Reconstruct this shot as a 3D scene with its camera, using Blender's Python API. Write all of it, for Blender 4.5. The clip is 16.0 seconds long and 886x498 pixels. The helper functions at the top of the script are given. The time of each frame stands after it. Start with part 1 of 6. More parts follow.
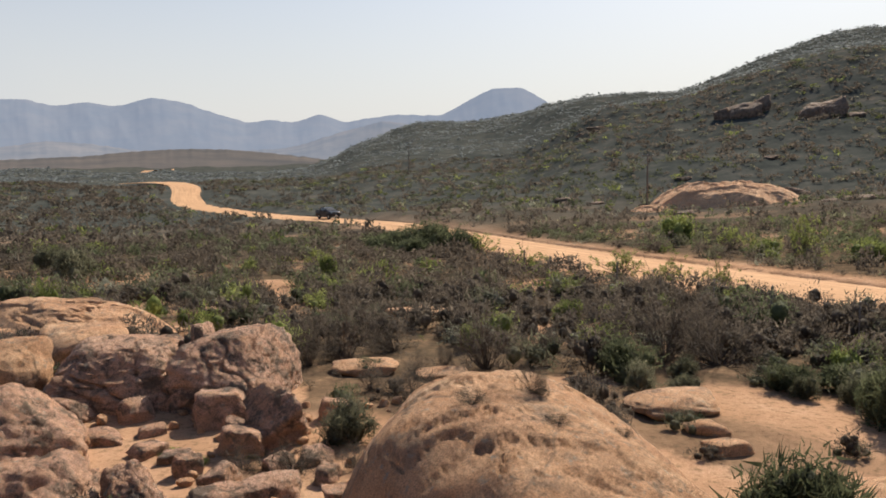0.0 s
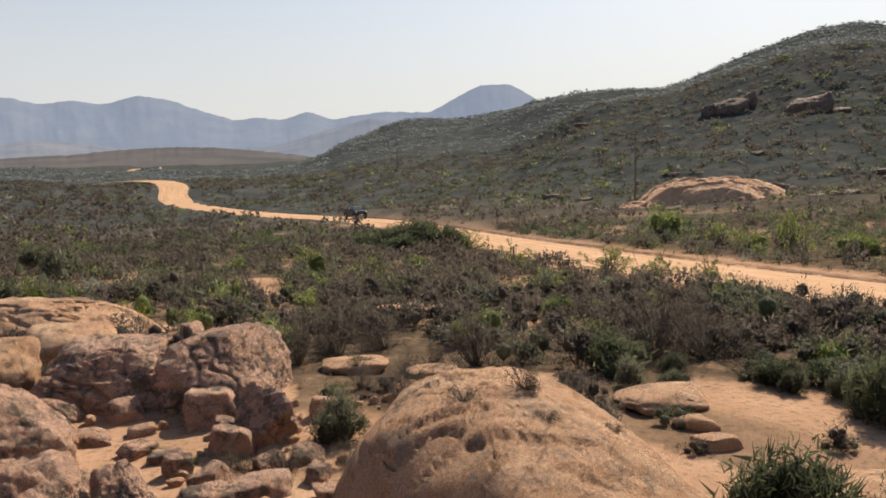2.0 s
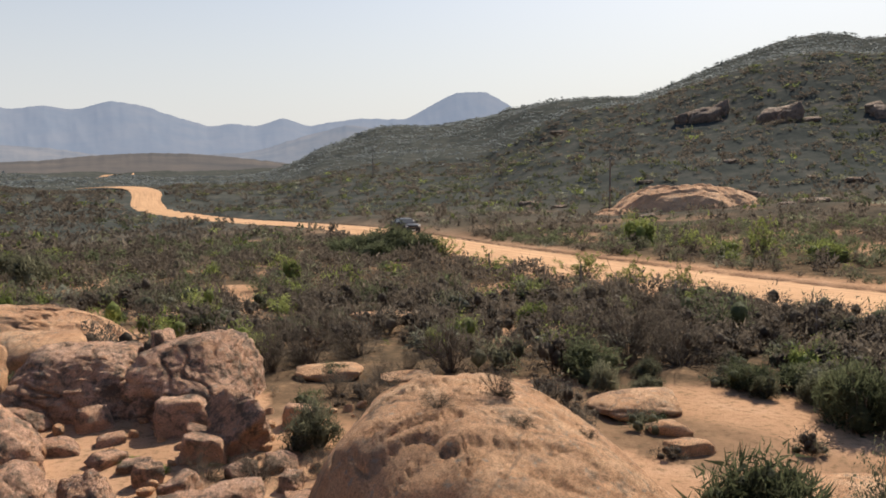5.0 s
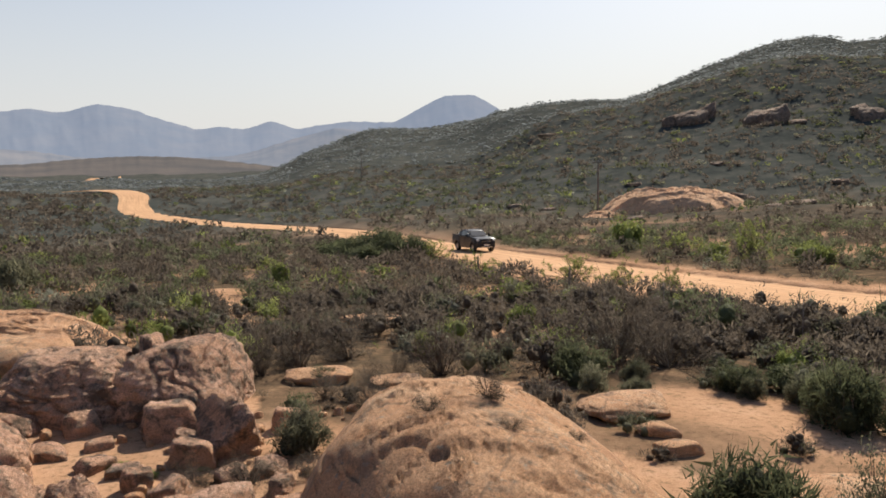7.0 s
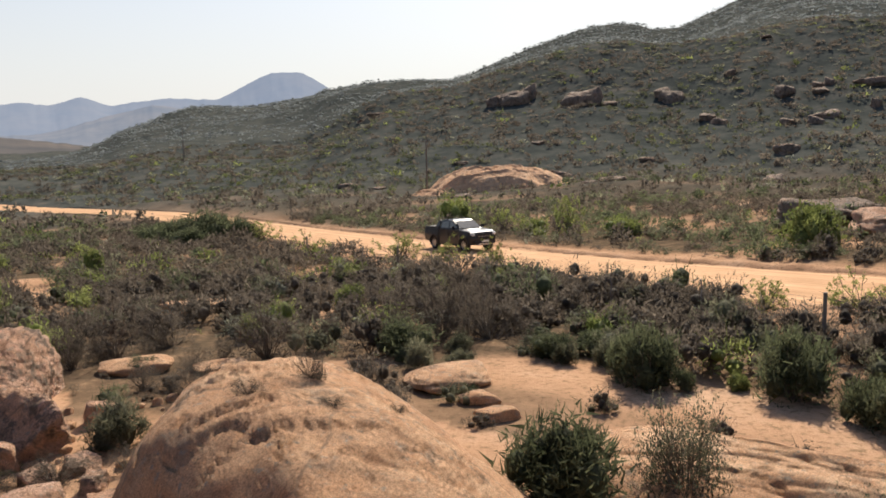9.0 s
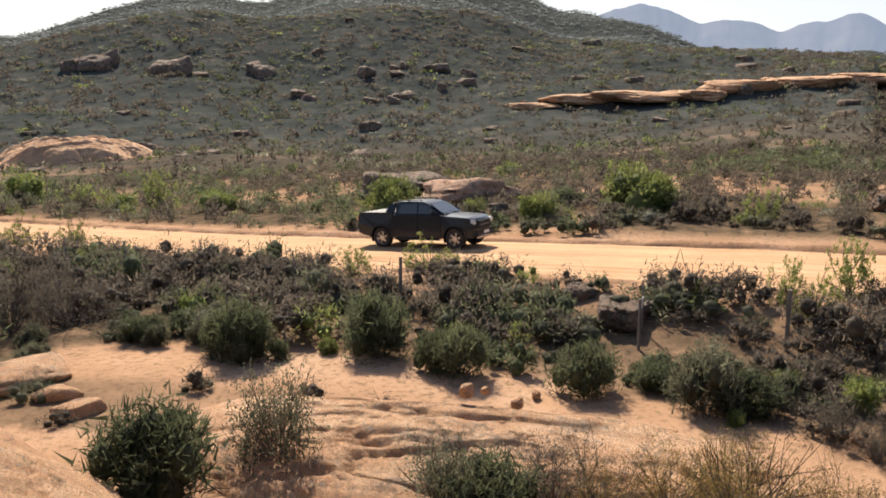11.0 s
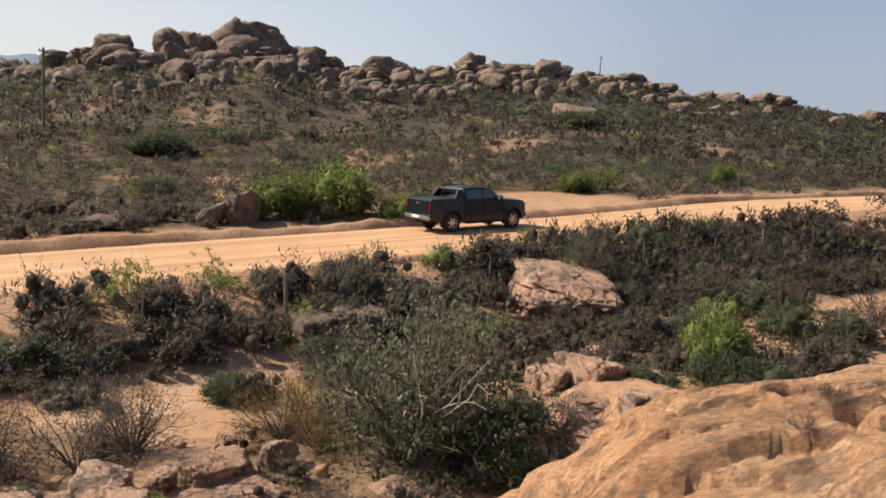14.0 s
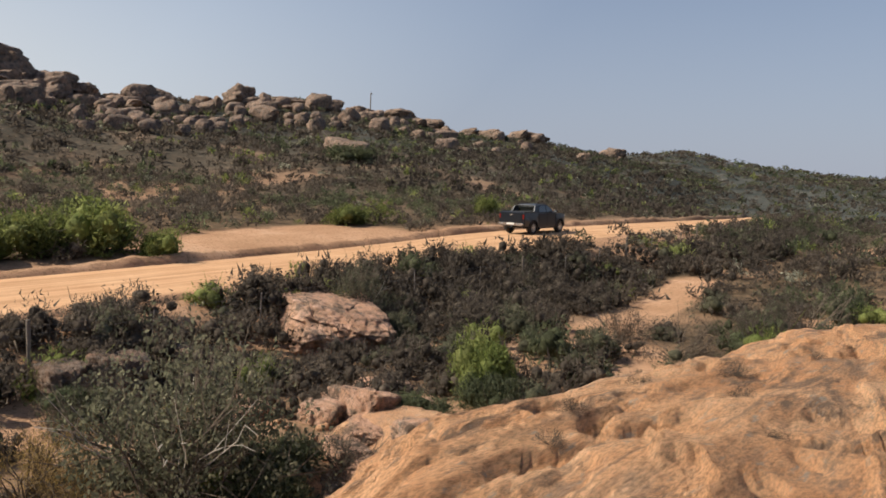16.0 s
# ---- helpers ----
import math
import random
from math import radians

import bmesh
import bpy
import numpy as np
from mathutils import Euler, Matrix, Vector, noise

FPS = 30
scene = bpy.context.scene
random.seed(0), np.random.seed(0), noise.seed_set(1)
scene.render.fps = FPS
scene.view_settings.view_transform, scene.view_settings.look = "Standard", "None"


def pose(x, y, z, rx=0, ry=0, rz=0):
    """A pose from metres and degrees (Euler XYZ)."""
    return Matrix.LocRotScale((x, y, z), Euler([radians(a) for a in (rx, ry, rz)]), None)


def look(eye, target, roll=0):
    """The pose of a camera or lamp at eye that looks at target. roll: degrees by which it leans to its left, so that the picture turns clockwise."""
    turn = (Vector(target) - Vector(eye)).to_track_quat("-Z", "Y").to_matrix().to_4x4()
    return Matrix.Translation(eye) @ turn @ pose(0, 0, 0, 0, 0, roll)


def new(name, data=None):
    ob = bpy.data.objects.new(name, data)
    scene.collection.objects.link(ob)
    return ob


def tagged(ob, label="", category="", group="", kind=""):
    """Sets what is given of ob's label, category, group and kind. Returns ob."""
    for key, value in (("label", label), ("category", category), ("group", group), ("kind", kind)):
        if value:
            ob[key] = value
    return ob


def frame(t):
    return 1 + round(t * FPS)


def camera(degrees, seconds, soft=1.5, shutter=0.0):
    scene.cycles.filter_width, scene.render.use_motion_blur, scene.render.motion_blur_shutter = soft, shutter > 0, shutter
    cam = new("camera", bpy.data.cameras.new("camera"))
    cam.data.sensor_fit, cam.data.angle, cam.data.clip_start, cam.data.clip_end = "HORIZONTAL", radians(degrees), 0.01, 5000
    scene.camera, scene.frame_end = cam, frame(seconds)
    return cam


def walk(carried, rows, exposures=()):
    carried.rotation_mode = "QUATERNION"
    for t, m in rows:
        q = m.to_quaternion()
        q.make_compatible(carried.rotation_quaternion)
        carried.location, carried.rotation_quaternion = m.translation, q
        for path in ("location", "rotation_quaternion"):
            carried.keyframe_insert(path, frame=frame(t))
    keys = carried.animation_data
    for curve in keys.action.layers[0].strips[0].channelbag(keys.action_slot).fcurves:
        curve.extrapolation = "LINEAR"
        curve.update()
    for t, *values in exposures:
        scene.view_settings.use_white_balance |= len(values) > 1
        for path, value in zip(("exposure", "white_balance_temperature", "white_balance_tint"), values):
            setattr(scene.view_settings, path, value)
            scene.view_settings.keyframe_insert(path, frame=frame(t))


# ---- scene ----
cam = camera(58.46, 16.0, soft=1.75)
PATH = [
    (0.0, pose(0.264, -0.257, 4.003, 83.50, 0.80, -0.00)),
    (0.5, pose(0.259, -0.262, 4.007, 83.57, 0.68, -0.11)),
    (1.0, pose(0.257, -0.248, 3.992, 83.45, 0.86, -0.11)),
    (1.5, pose(0.248, -0.241, 3.995, 83.24, 1.13, -0.51)),
    (2.0, pose(0.253, -0.252, 4.006, 83.27, 1.07, -0.83)),
    (2.5, pose(0.258, -0.280, 4.009, 83.72, 0.81, -0.90)),
    (3.0, pose(0.266, -0.246, 4.006, 83.69, 0.59, -1.03)),
    (3.5, pose(0.256, -0.232, 3.994, 83.45, 0.83, -1.49)),
    (4.0, pose(0.270, -0.223, 3.988, 83.49, 0.95, -1.76)),
    (6.5, pose(0.281, -0.244, 3.995, 84.06, 0.68, -3.58)),
    (7.0, pose(0.266, -0.248, 3.996, 83.94, 0.93, -3.38)),
    (7.5, pose(0.287, -0.262, 3.989, 83.68, 0.80, -4.30)),
    (8.0, pose(0.314, -0.311, 3.978, 83.44, 0.74, -7.19)),
    (8.2, pose(0.356, -0.375, 3.987, 83.15, 0.81, -8.80)),
    (10.3, pose(0.528, -0.399, 3.999, 80.82, 0.20, -30.94)),
    (10.5, pose(0.566, -0.427, 3.990, 80.68, -0.06, -34.30)),
    (11.0, pose(0.609, -0.503, 4.001, 80.37, -0.95, -43.90)),
    (11.5, pose(0.660, -0.574, 4.013, 80.43, -1.59, -56.20)),
    (12.0, pose(0.721, -0.623, 3.997, 80.85, -1.86, -68.66)),
    (12.5, pose(0.799, -0.637, 3.993, 80.78, -2.22, -78.82)),
    (13.0, pose(0.872, -0.725, 3.953, 80.86, -2.57, -89.10)),
    (13.5, pose(0.876, -0.769, 3.969, 81.85, -2.92, -100.39)),
    (14.0, pose(0.918, -0.808, 3.960, 83.07, -3.01, -109.44)),
    (14.5, pose(0.919, -0.832, 3.959, 83.79, -3.34, -115.63)),
    (15.0, pose(0.911, -0.879, 3.960, 84.57, -3.44, -119.50)),
    (15.5, pose(0.894, -0.927, 3.956, 85.46, -3.09, -122.57)),
    (16.0, pose(0.880, -0.941, 3.968, 86.27, -2.87, -125.60)),
]

walk(cam, PATH, [(0, 0.46), (8, 0.48), (10.4, 0.82), (11.5, 0.78), (12.5, 0.64), (13.5, 0.62), (15, 0.45), (16, 0.42)])

# ------------------------------------------------------------ sky and sun
SUN_AZ, SUN_EL = radians(31), radians(42)
world = bpy.data.worlds.new("sky")
scene.world = world
world.use_nodes = True
wn = world.node_tree.nodes
wn.clear()
sky = wn.new("ShaderNodeTexSky")
sky.sky_type = "NISHITA"
sky.sun_disc = False
sky.sun_elevation, sky.sun_rotation = SUN_EL, SUN_AZ
sky.air_density, sky.dust_density, sky.ozone_density, sky.altitude = 1.0, 2.0, 1.5, 300
back = wn.new("ShaderNodeBackground")
back.inputs["Strength"].default_value = 0.085
wout = wn.new("ShaderNodeOutputWorld")
# dry-season haze: pale towards the horizon, brighter round the sun
wl = world.node_tree.links
coord = wn.new("ShaderNodeTexCoord")
dot = wn.new("ShaderNodeVectorMath")
dot.operation = "DOT_PRODUCT"
dot.inputs[1].default_value = (math.sin(SUN_AZ) * math.cos(SUN_EL), math.cos(SUN_AZ) * math.cos(SUN_EL), math.sin(SUN_EL))
wl.new(coord.outputs["Generated"], dot.inputs[0])
tone = wn.new("ShaderNodeValToRGB")
TONES = [(0.0, (3.4, 3.65, 4.5)), (0.3, (5.6, 5.8, 6.3)), (0.47, (6.5, 6.4, 6.35)), (0.62, (6.6, 6.5, 6.4)), (0.85, (6.9, 6.8, 6.7)), (1.0, (13, 12.8, 12.5))]
for p, _ in TONES[1:-1]:
    tone.color_ramp.elements.new(p)
for k, (p, c) in enumerate(TONES):
    tone.color_ramp.elements[k].color = (*c, 1)
wl.new(dot.outputs["Value"], tone.inputs[0])
sep = wn.new("ShaderNodeSeparateXYZ")
wl.new(coord.outputs["Generated"], sep.inputs[0])
fade = wn.new("ShaderNodeMapRange")
fade.inputs[1].default_value, fade.inputs[2].default_value, fade.inputs[3].default_value, fade.inputs[4].default_value = 0.0, 0.42, 0.95, 0.0
wl.new(sep.outputs[2], fade.inputs[0])
haze = wn.new("ShaderNodeMix")
haze.data_type = "RGBA"
wl.new(fade.outputs[0], haze.inputs[0])
wl.new(sky.outputs[0], haze.inputs[6])
wl.new(tone.outputs[0], haze.inputs[7])
wl.new(haze.outputs[2], back.inputs[0])
world.node_tree.links.new(back.outputs[0], wout.inputs[0])

sun = new("sun", bpy.data.lights.new("sun", "SUN"))
sun.data.energy, sun.data.angle, sun.data.color = 5.0, radians(0.6), (1.0, 0.90, 0.75)
SUN_DIR = Vector((math.sin(SUN_AZ) * math.cos(SUN_EL), math.cos(SUN_AZ) * math.cos(SUN_EL), math.sin(SUN_EL)))
sun.matrix_world = look(SUN_DIR * 60, (0, 0, 0))


# ------------------------------------------------------------ materials
def ramp(nt, fac, stops):
    r = nt.nodes.new("ShaderNodeValToRGB")
    while len(r.color_ramp.elements) < len(stops):
        r.color_ramp.elements.new(0.5)
    for e, (p, c) in zip(r.color_ramp.elements, stops):
        e.position, e.color = p, (*c, 1)
    nt.links.new(fac, r.inputs[0])
    return r.outputs[0]


def mix(nt, fac, a, b, mode="MIX"):
    m = nt.nodes.new("ShaderNodeMix")
    m.data_type, m.blend_type = "RGBA", mode
    for sock, v in ((m.inputs[0], fac), (m.inputs[6], a), (m.inputs[7], b)):
        if isinstance(v, (int, float)):
            sock.default_value = v
        elif isinstance(v, tuple):
            sock.default_value = (*v, 1)
        else:
            nt.links.new(v, sock)
    return m.outputs[2]


def tex(nt, kind, scale, detail=4.0, rough=0.55, vec=None, out=0):
    n = nt.nodes.new("ShaderNodeTex" + kind)
    n.inputs["Scale"].default_value = scale
    if "Detail" in n.inputs:
        n.inputs["Detail"].default_value = detail
        n.inputs["Roughness"].default_value = rough
    if vec is not None:
        nt.links.new(vec, n.inputs["Vector"])
    return n.outputs[out]


def position(nt, scale=(1, 1, 1)):
    g = nt.nodes.new("ShaderNodeNewGeometry")
    m = nt.nodes.new("ShaderNodeMapping")
    m.inputs["Scale"].default_value = scale
    nt.links.new(g.outputs["Position"], m.inputs[0])
    return m.outputs[0]


def bump(nt, height, strength, dist=0.05, under=None):
    b = nt.nodes.new("ShaderNodeBump")
    b.inputs["Strength"].default_value, b.inputs["Distance"].default_value = strength, dist
    nt.links.new(height, b.inputs["Height"])
    if under is not None:
        nt.links.new(under, b.inputs["Normal"])
    return b.outputs[0]


def material(name, rough=0.85, metal=0.0, color=(0.5, 0.5, 0.5), spec=0.3):
    m = bpy.data.materials.new(name)
    m.use_nodes = True
    b = m.node_tree.nodes["Principled BSDF"]
    b.inputs["Base Color"].default_value = (*color, 1)
    b.inputs["Roughness"].default_value, b.inputs["Metallic"].default_value = rough, metal
    b.inputs["Specular IOR Level"].default_value = spec
    return m, m.node_tree, b


def granite(name, lo, midc, hi, stain, dirt, dark=0.56, relief=0.25, strike=None):
    m, nt, b = material(name, 0.9, spec=0.2)
    v = position(nt)
    if strike is not None:
        # grain drawn out along the foliation of the rock
        turn = nt.nodes.new("ShaderNodeMapping")
        turn.inputs["Rotation"].default_value = (0, 0, radians(strike))
        nt.links.new(v, turn.inputs[0])
        draw = nt.nodes.new("ShaderNodeMapping")
        draw.inputs["Scale"].default_value = (1.25, 0.28, 1)
        nt.links.new(turn.outputs[0], draw.inputs[0])
        v = draw.outputs[0]
    big = tex(nt, "Noise", 0.45, 6, 0.62, v)
    med = tex(nt, "Noise", 2.6, 7, 0.68, v)
    fine = tex(nt, "Noise", 40, 5, 0.75, v)
    base = ramp(nt, big, [(0.30, lo), (0.5, midc), (0.70, hi)])
    c = mix(nt, ramp(nt, med, [(0.40, (0, 0, 0)), (0.66, (0.8, 0.8, 0.8))]), base, stain)
    grey = ramp(nt, tex(nt, "Noise", 1.1, 9, 0.74, v), [(0.56, (0, 0, 0)), (0.66, (0.8, 0.8, 0.8))])
    c = mix(nt, grey, c, dirt)
    c = mix(nt, 0.85, c, ramp(nt, fine, [(0.34, (0.42, 0.40, 0.38)), (0.52, (1.0, 1.0, 1.0)), (0.66, (1.25, 1.24, 1.22))]), "MULTIPLY")
    crust = ramp(nt, tex(nt, "Noise", 1.9, 12, 0.8, v), [(dark, (0, 0, 0)), (dark + 0.07, (0.9, 0.9, 0.9))])
    c = mix(nt, crust, c, tuple(0.62 * k for k in dirt))
    lichen = ramp(nt, tex(nt, "Noise", 7, 6, 0.7, v), [(0.585, (0, 0, 0)), (0.66, (0.7, 0.7, 0.7))])
    c = mix(nt, lichen, c, (0.34, 0.32, 0.27))
    # joints and hairline cracks
    wv = nt.nodes.new("ShaderNodeVectorMath")
    wv.operation = "ADD"
    nn = nt.nodes.new("ShaderNodeTexNoise")
    nn.inputs["Scale"].default_value, nn.inputs["Detail"].default_value = 0.8, 8
    nt.links.new(v, nn.inputs["Vector"])
    nt.links.new(v, wv.inputs[0])
    nt.links.new(nn.outputs["Color"], wv.inputs[1])
    vo = nt.nodes.new("ShaderNodeTexVoronoi")
    vo.feature = "DISTANCE_TO_EDGE"
    vo.inputs["Scale"].default_value = 0.42
    nt.links.new(wv.outputs[0], vo.inputs["Vector"])
    joint = ramp(nt, vo.outputs["Distance"], [(0.0, (0.35, 0.35, 0.35)), (0.012, (1, 1, 1))])
    c = mix(nt, mix(nt, 1.0, joint, (1, 1, 1), "DIFFERENCE"), c, tuple(0.7 * k for k in dirt))
    nt.links.new(c, b.inputs["Base Color"])
    n0 = bump(nt, joint, 0.6, 0.05)
    n1 = bump(nt, tex(nt, "Noise", 2.4, 12, 0.75, v), 1.0, relief, n0)
    n2 = bump(nt, tex(nt, "Noise", 16, 8, 0.78, v), 1.0, 0.05, n1)
    nt.links.new(n2, b.inputs["Normal"])
    return m


def soil():
    m, nt, b = material("orange_sand_and_scrub_soil", 0.95, spec=0.0)
    v = position(nt)
    a = tex(nt, "Noise", 0.35, 5, 0.6, v)
    f = tex(nt, "Noise", 6, 6, 0.7, v)
    g = tex(nt, "Noise", 60, 4, 0.7, v)
    sand = ramp(nt, a, [(0.3, (0.36, 0.21, 0.125)), (0.55, (0.46, 0.278, 0.173)), (0.75, (0.55, 0.365, 0.245))])
    litter = ramp(nt, f, [(0.50, (0, 0, 0)), (0.66, (0.85, 0.85, 0.85))])
    c = mix(nt, litter, sand, (0.20, 0.135, 0.08))
    c = mix(nt, 0.6, c, ramp(nt, g, [(0.3, (0.6, 0.6, 0.6)), (0.65, (1.1, 1.1, 1.1))]), "MULTIPLY")
    # leaf litter and low undergrowth between the bushes
    att = nt.nodes.new("ShaderNodeAttribute")
    att.attribute_name = "cover"
    low = ramp(nt, tex(nt, "Noise", 1.6, 8, 0.75, v), [(0.3, (0.05, 0.04, 0.029)), (0.48, (0.095, 0.07, 0.047)), (0.62, (0.18, 0.12, 0.076)), (0.76, (0.44, 0.285, 0.17))])
    c = mix(nt, att.outputs["Fac"], c, low)
    # scrub cover far out, where single bushes can no longer be told apart
    geo = nt.nodes.new("ShaderNodeNewGeometry")
    ln = nt.nodes.new("ShaderNodeVectorMath")
    ln.operation = "LENGTH"
    nt.links.new(geo.outputs["Position"], ln.inputs[0])
    mr = nt.nodes.new("ShaderNodeMapRange")
    mr.inputs[1].default_value, mr.inputs[2].default_value = 45, 130
    nt.links.new(ln.outputs["Value"], mr.inputs[0])
    # the greyer, bluer tones also put distance haze into the ground colour
    sc = ramp(nt, tex(nt, "Noise", 0.16, 8, 0.75, v), [(0.3, (0.036, 0.041, 0.039)), (0.46, (0.058, 0.063, 0.058)), (0.60, (0.088, 0.088, 0.078)), (0.74, (0.20, 0.155, 0.115))])
    c = mix(nt, mr.outputs[0], c, sc)
    nt.links.new(c, b.inputs["Base Color"])
    n1 = bump(nt, f, 0.5, 0.08)
    nt.links.new(bump(nt, g, 0.5, 0.015, n1), b.inputs["Normal"])
    return m


def gravel_road():
    m, nt, b = material("graded_orange_gravel", 0.95, spec=0.1)
    v = position(nt)
    uv = nt.nodes.new("ShaderNodeUVMap")
    mp = nt.nodes.new("ShaderNodeMapping")
    mp.inputs["Scale"].default_value = (0.05, 2.4, 1)
    nt.links.new(uv.outputs[0], mp.inputs[0])
    ruts = tex(nt, "Noise", 1.0, 4, 0.6, mp.outputs[0])
    a = tex(nt, "Noise", 0.5, 6, 0.65, v)
    g = tex(nt, "Noise", 22, 6, 0.75, v)
    c = ramp(nt, a, [(0.3, (0.47, 0.275, 0.15)), (0.6, (0.55, 0.34, 0.195)), (0.8, (0.62, 0.41, 0.25))])
    c = mix(nt, 0.75, c, ramp(nt, ruts, [(0.35, (0.70, 0.66, 0.62)), (0.62, (1.1, 1.1, 1.1))]), "MULTIPLY")
    c = mix(nt, 0.5, c, ramp(nt, g, [(0.3, (0.72, 0.7, 0.68)), (0.65, (1.08, 1.08, 1.08))]), "MULTIPLY")
    nt.links.new(c, b.inputs["Base Color"])
    n1 = bump(nt, ruts, 0.35, 0.05)
    nt.links.new(bump(nt, g, 0.4, 0.015, n1), b.inputs["Normal"])
    return m


def far_rock(name, lo, hi, haze_glow):
    """A distant range; a bluish emission put on it imitates the haze between."""
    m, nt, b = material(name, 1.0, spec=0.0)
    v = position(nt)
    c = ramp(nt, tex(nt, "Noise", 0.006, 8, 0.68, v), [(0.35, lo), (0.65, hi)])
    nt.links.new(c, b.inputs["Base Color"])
    b.inputs["Emission Color"].default_value = (*haze_glow, 1)
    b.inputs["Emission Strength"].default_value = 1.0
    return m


GRANITE = granite("orange_granite", (0.53, 0.30, 0.18), (0.69, 0.415, 0.245), (0.78, 0.53, 0.345), (0.60, 0.32, 0.17), (0.36, 0.25, 0.175), 0.555, 0.16)
GRANITE_BACK = granite("foliated_orange_granite", (0.56, 0.295, 0.155), (0.75, 0.43, 0.235), (0.84, 0.56, 0.35), (0.62, 0.305, 0.145), (0.34, 0.235, 0.165), 0.52, 0.36, 165)
GRANITE_DULL = granite("dull_weathered_granite", (0.17, 0.133, 0.108), (0.245, 0.186, 0.147), (0.33, 0.245, 0.185), (0.34, 0.20, 0.125), (0.125, 0.107, 0.092), 0.50)
GRANITE_BLOCK = granite("lichen_crusted_granite", (0.54, 0.315, 0.22), (0.70, 0.43, 0.305), (0.78, 0.54, 0.41), (0.60, 0.34, 0.20), (0.25, 0.19, 0.145), 0.50)
SOIL, ROAD_MAT = soil(), gravel_road()


# ------------------------------------------------------------ the lie of the land
def smooth(a, b, v):
    t = np.clip((v - a) / (b - a), 0, 1)
    return t * t * (3 - 2 * t)


def fbm(x, y, size, octaves=4, seed=0):
    """Value noise, about -1 to 1, on arrays."""
    total, amp = np.zeros_like(x, dtype=float), 1.0
    norm = 0.0
    for o in range(octaves):
        u, v = x / size + 37.1 * (o + seed), y / size - 17.7 * (o + seed)
        iu, iv = np.floor(u), np.floor(v)
        fu, fv = u - iu, v - iv
        fu, fv = fu * fu * (3 - 2 * fu), fv * fv * (3 - 2 * fv)

        def corner(a, b):
            k = np.sin(a * 127.1 + b * 311.7 + seed * 74.7) * 43758.5453
            return (k - np.floor(k)) * 2 - 1

        top = corner(iu, iv) * (1 - fu) + corner(iu + 1, iv) * fu
        bot = corner(iu, iv + 1) * (1 - fu) + corner(iu + 1, iv + 1) * fu
        total += amp * (top * (1 - fv) + bot * fv)
        norm += amp
        amp, size = amp * 0.5, size * 0.5
    return total / norm * 1.5


# the driven line of the gravel road: x, y, height
ROAD = np.array([(-110, 270, -3.0), (-82, 232, -1.6), (-65, 203, -2.0), (-52, 166, -4.4), (-40, 147, -4.9), (-28, 132, -5.0), (-15, 116, -4.7), (-4.7, 95, -3.85),
                 (6.5, 64.5, -3.1), (16.0, 34, -1.75), (24.2, 9, -0.15), (32.3, -18.5, 1.2), (36.6, -33.4, 2.1), (44.8, -60, 2.85), (57, -88, 3.2), (80, -125, 3.3), (120, -170, 2)], float)


def spline(pts, steps):
    out = []
    for i in range(len(pts) - 1):
        p0, p1, p2, p3 = pts[max(i - 1, 0)], pts[i], pts[i + 1], pts[min(i + 2, len(pts) - 1)]
        for k in range(steps):
            t = k / steps
            out.append(0.5 * (2 * p1 + (p2 - p0) * t + (2 * p0 - 5 * p1 + 4 * p2 - p3) * t * t + (3 * p1 - p0 - 3 * p2 + p3) * t ** 3))
    return np.array(out + [pts[-1]])


LINE = spline(ROAD, 24)
STEP = np.r_[0, np.cumsum(np.hypot(*np.diff(LINE[:, :2], axis=0).T))]
TAN = np.gradient(LINE[:, :2], axis=0)
TAN /= np.hypot(TAN[:, 0], TAN[:, 1])[:, None]
EDGE_NEAR, EDGE_FAR = -4.7, 2.4      # the road's edges beside the driven line; the far side is positive


def road_frame(x, y):
    """Signed distance from the driven line (positive beyond it) and the road's height beside each point."""
    x, y = np.ravel(x), np.ravel(y)
    n, z, s = np.empty(len(x)), np.empty(len(x)), np.empty(len(x))
    for a in range(0, len(x), 8000):
        dx, dy = x[a:a + 8000, None] - LINE[None, :, 0], y[a:a + 8000, None] - LINE[None, :, 1]
        k = np.argmin(dx * dx + dy * dy, axis=1)
        r = np.arange(len(k))
        ux, uy = dx[r, k], dy[r, k]
        along = ux * TAN[k, 0] + uy * TAN[k, 1]
        side = ux * -TAN[k, 1] + uy * TAN[k, 0]
        n[a:a + 8000] = np.hypot(side, np.where((k == 0) | (k == len(LINE) - 1), along, 0)) * np.sign(side)
        s[a:a + 8000] = STEP[k] + along
        z[a:a + 8000] = np.interp(STEP[k] + along, STEP, LINE[:, 2])
    return n, z, s


# crest lines: bearing from the lookout (degrees) and how high the crest stands in view (degrees)
HILL_AZ = [-14, -10, -7.5, -4.5, -2, 2.7, 5, 7.3, 10.3, 13, 16, 17, 20, 21.7, 23.6, 26, 28.3, 30, 31.8, 33.1, 34.7, 37, 41, 45, 48, 49.7, 51.7, 54, 58, 62.5, 67, 74]
HILL_EL = [0.0, 0.35, 0.75, 1.5, 2.2, 2.45, 2.9, 3.65, 4.2, 4.4, 4.45, 4.7, 5.75, 6.3, 6.9, 7.5, 7.6, 7.1, 7.2, 7.8, 8.6, 9.6, 10.2, 9.6, 8.5, 7.8, 6.9, 6.65, 6.1, 4.2, 2.6, 0.5]
RIDGE_AZ = [46, 54, 62, 65, 71, 75, 81, 83.4, 85.6, 87.3, 89, 91, 94, 96, 98, 100, 102, 105, 108, 111, 114, 117, 120, 123, 126, 130, 134, 138, 142, 146, 150, 155, 165, 180]
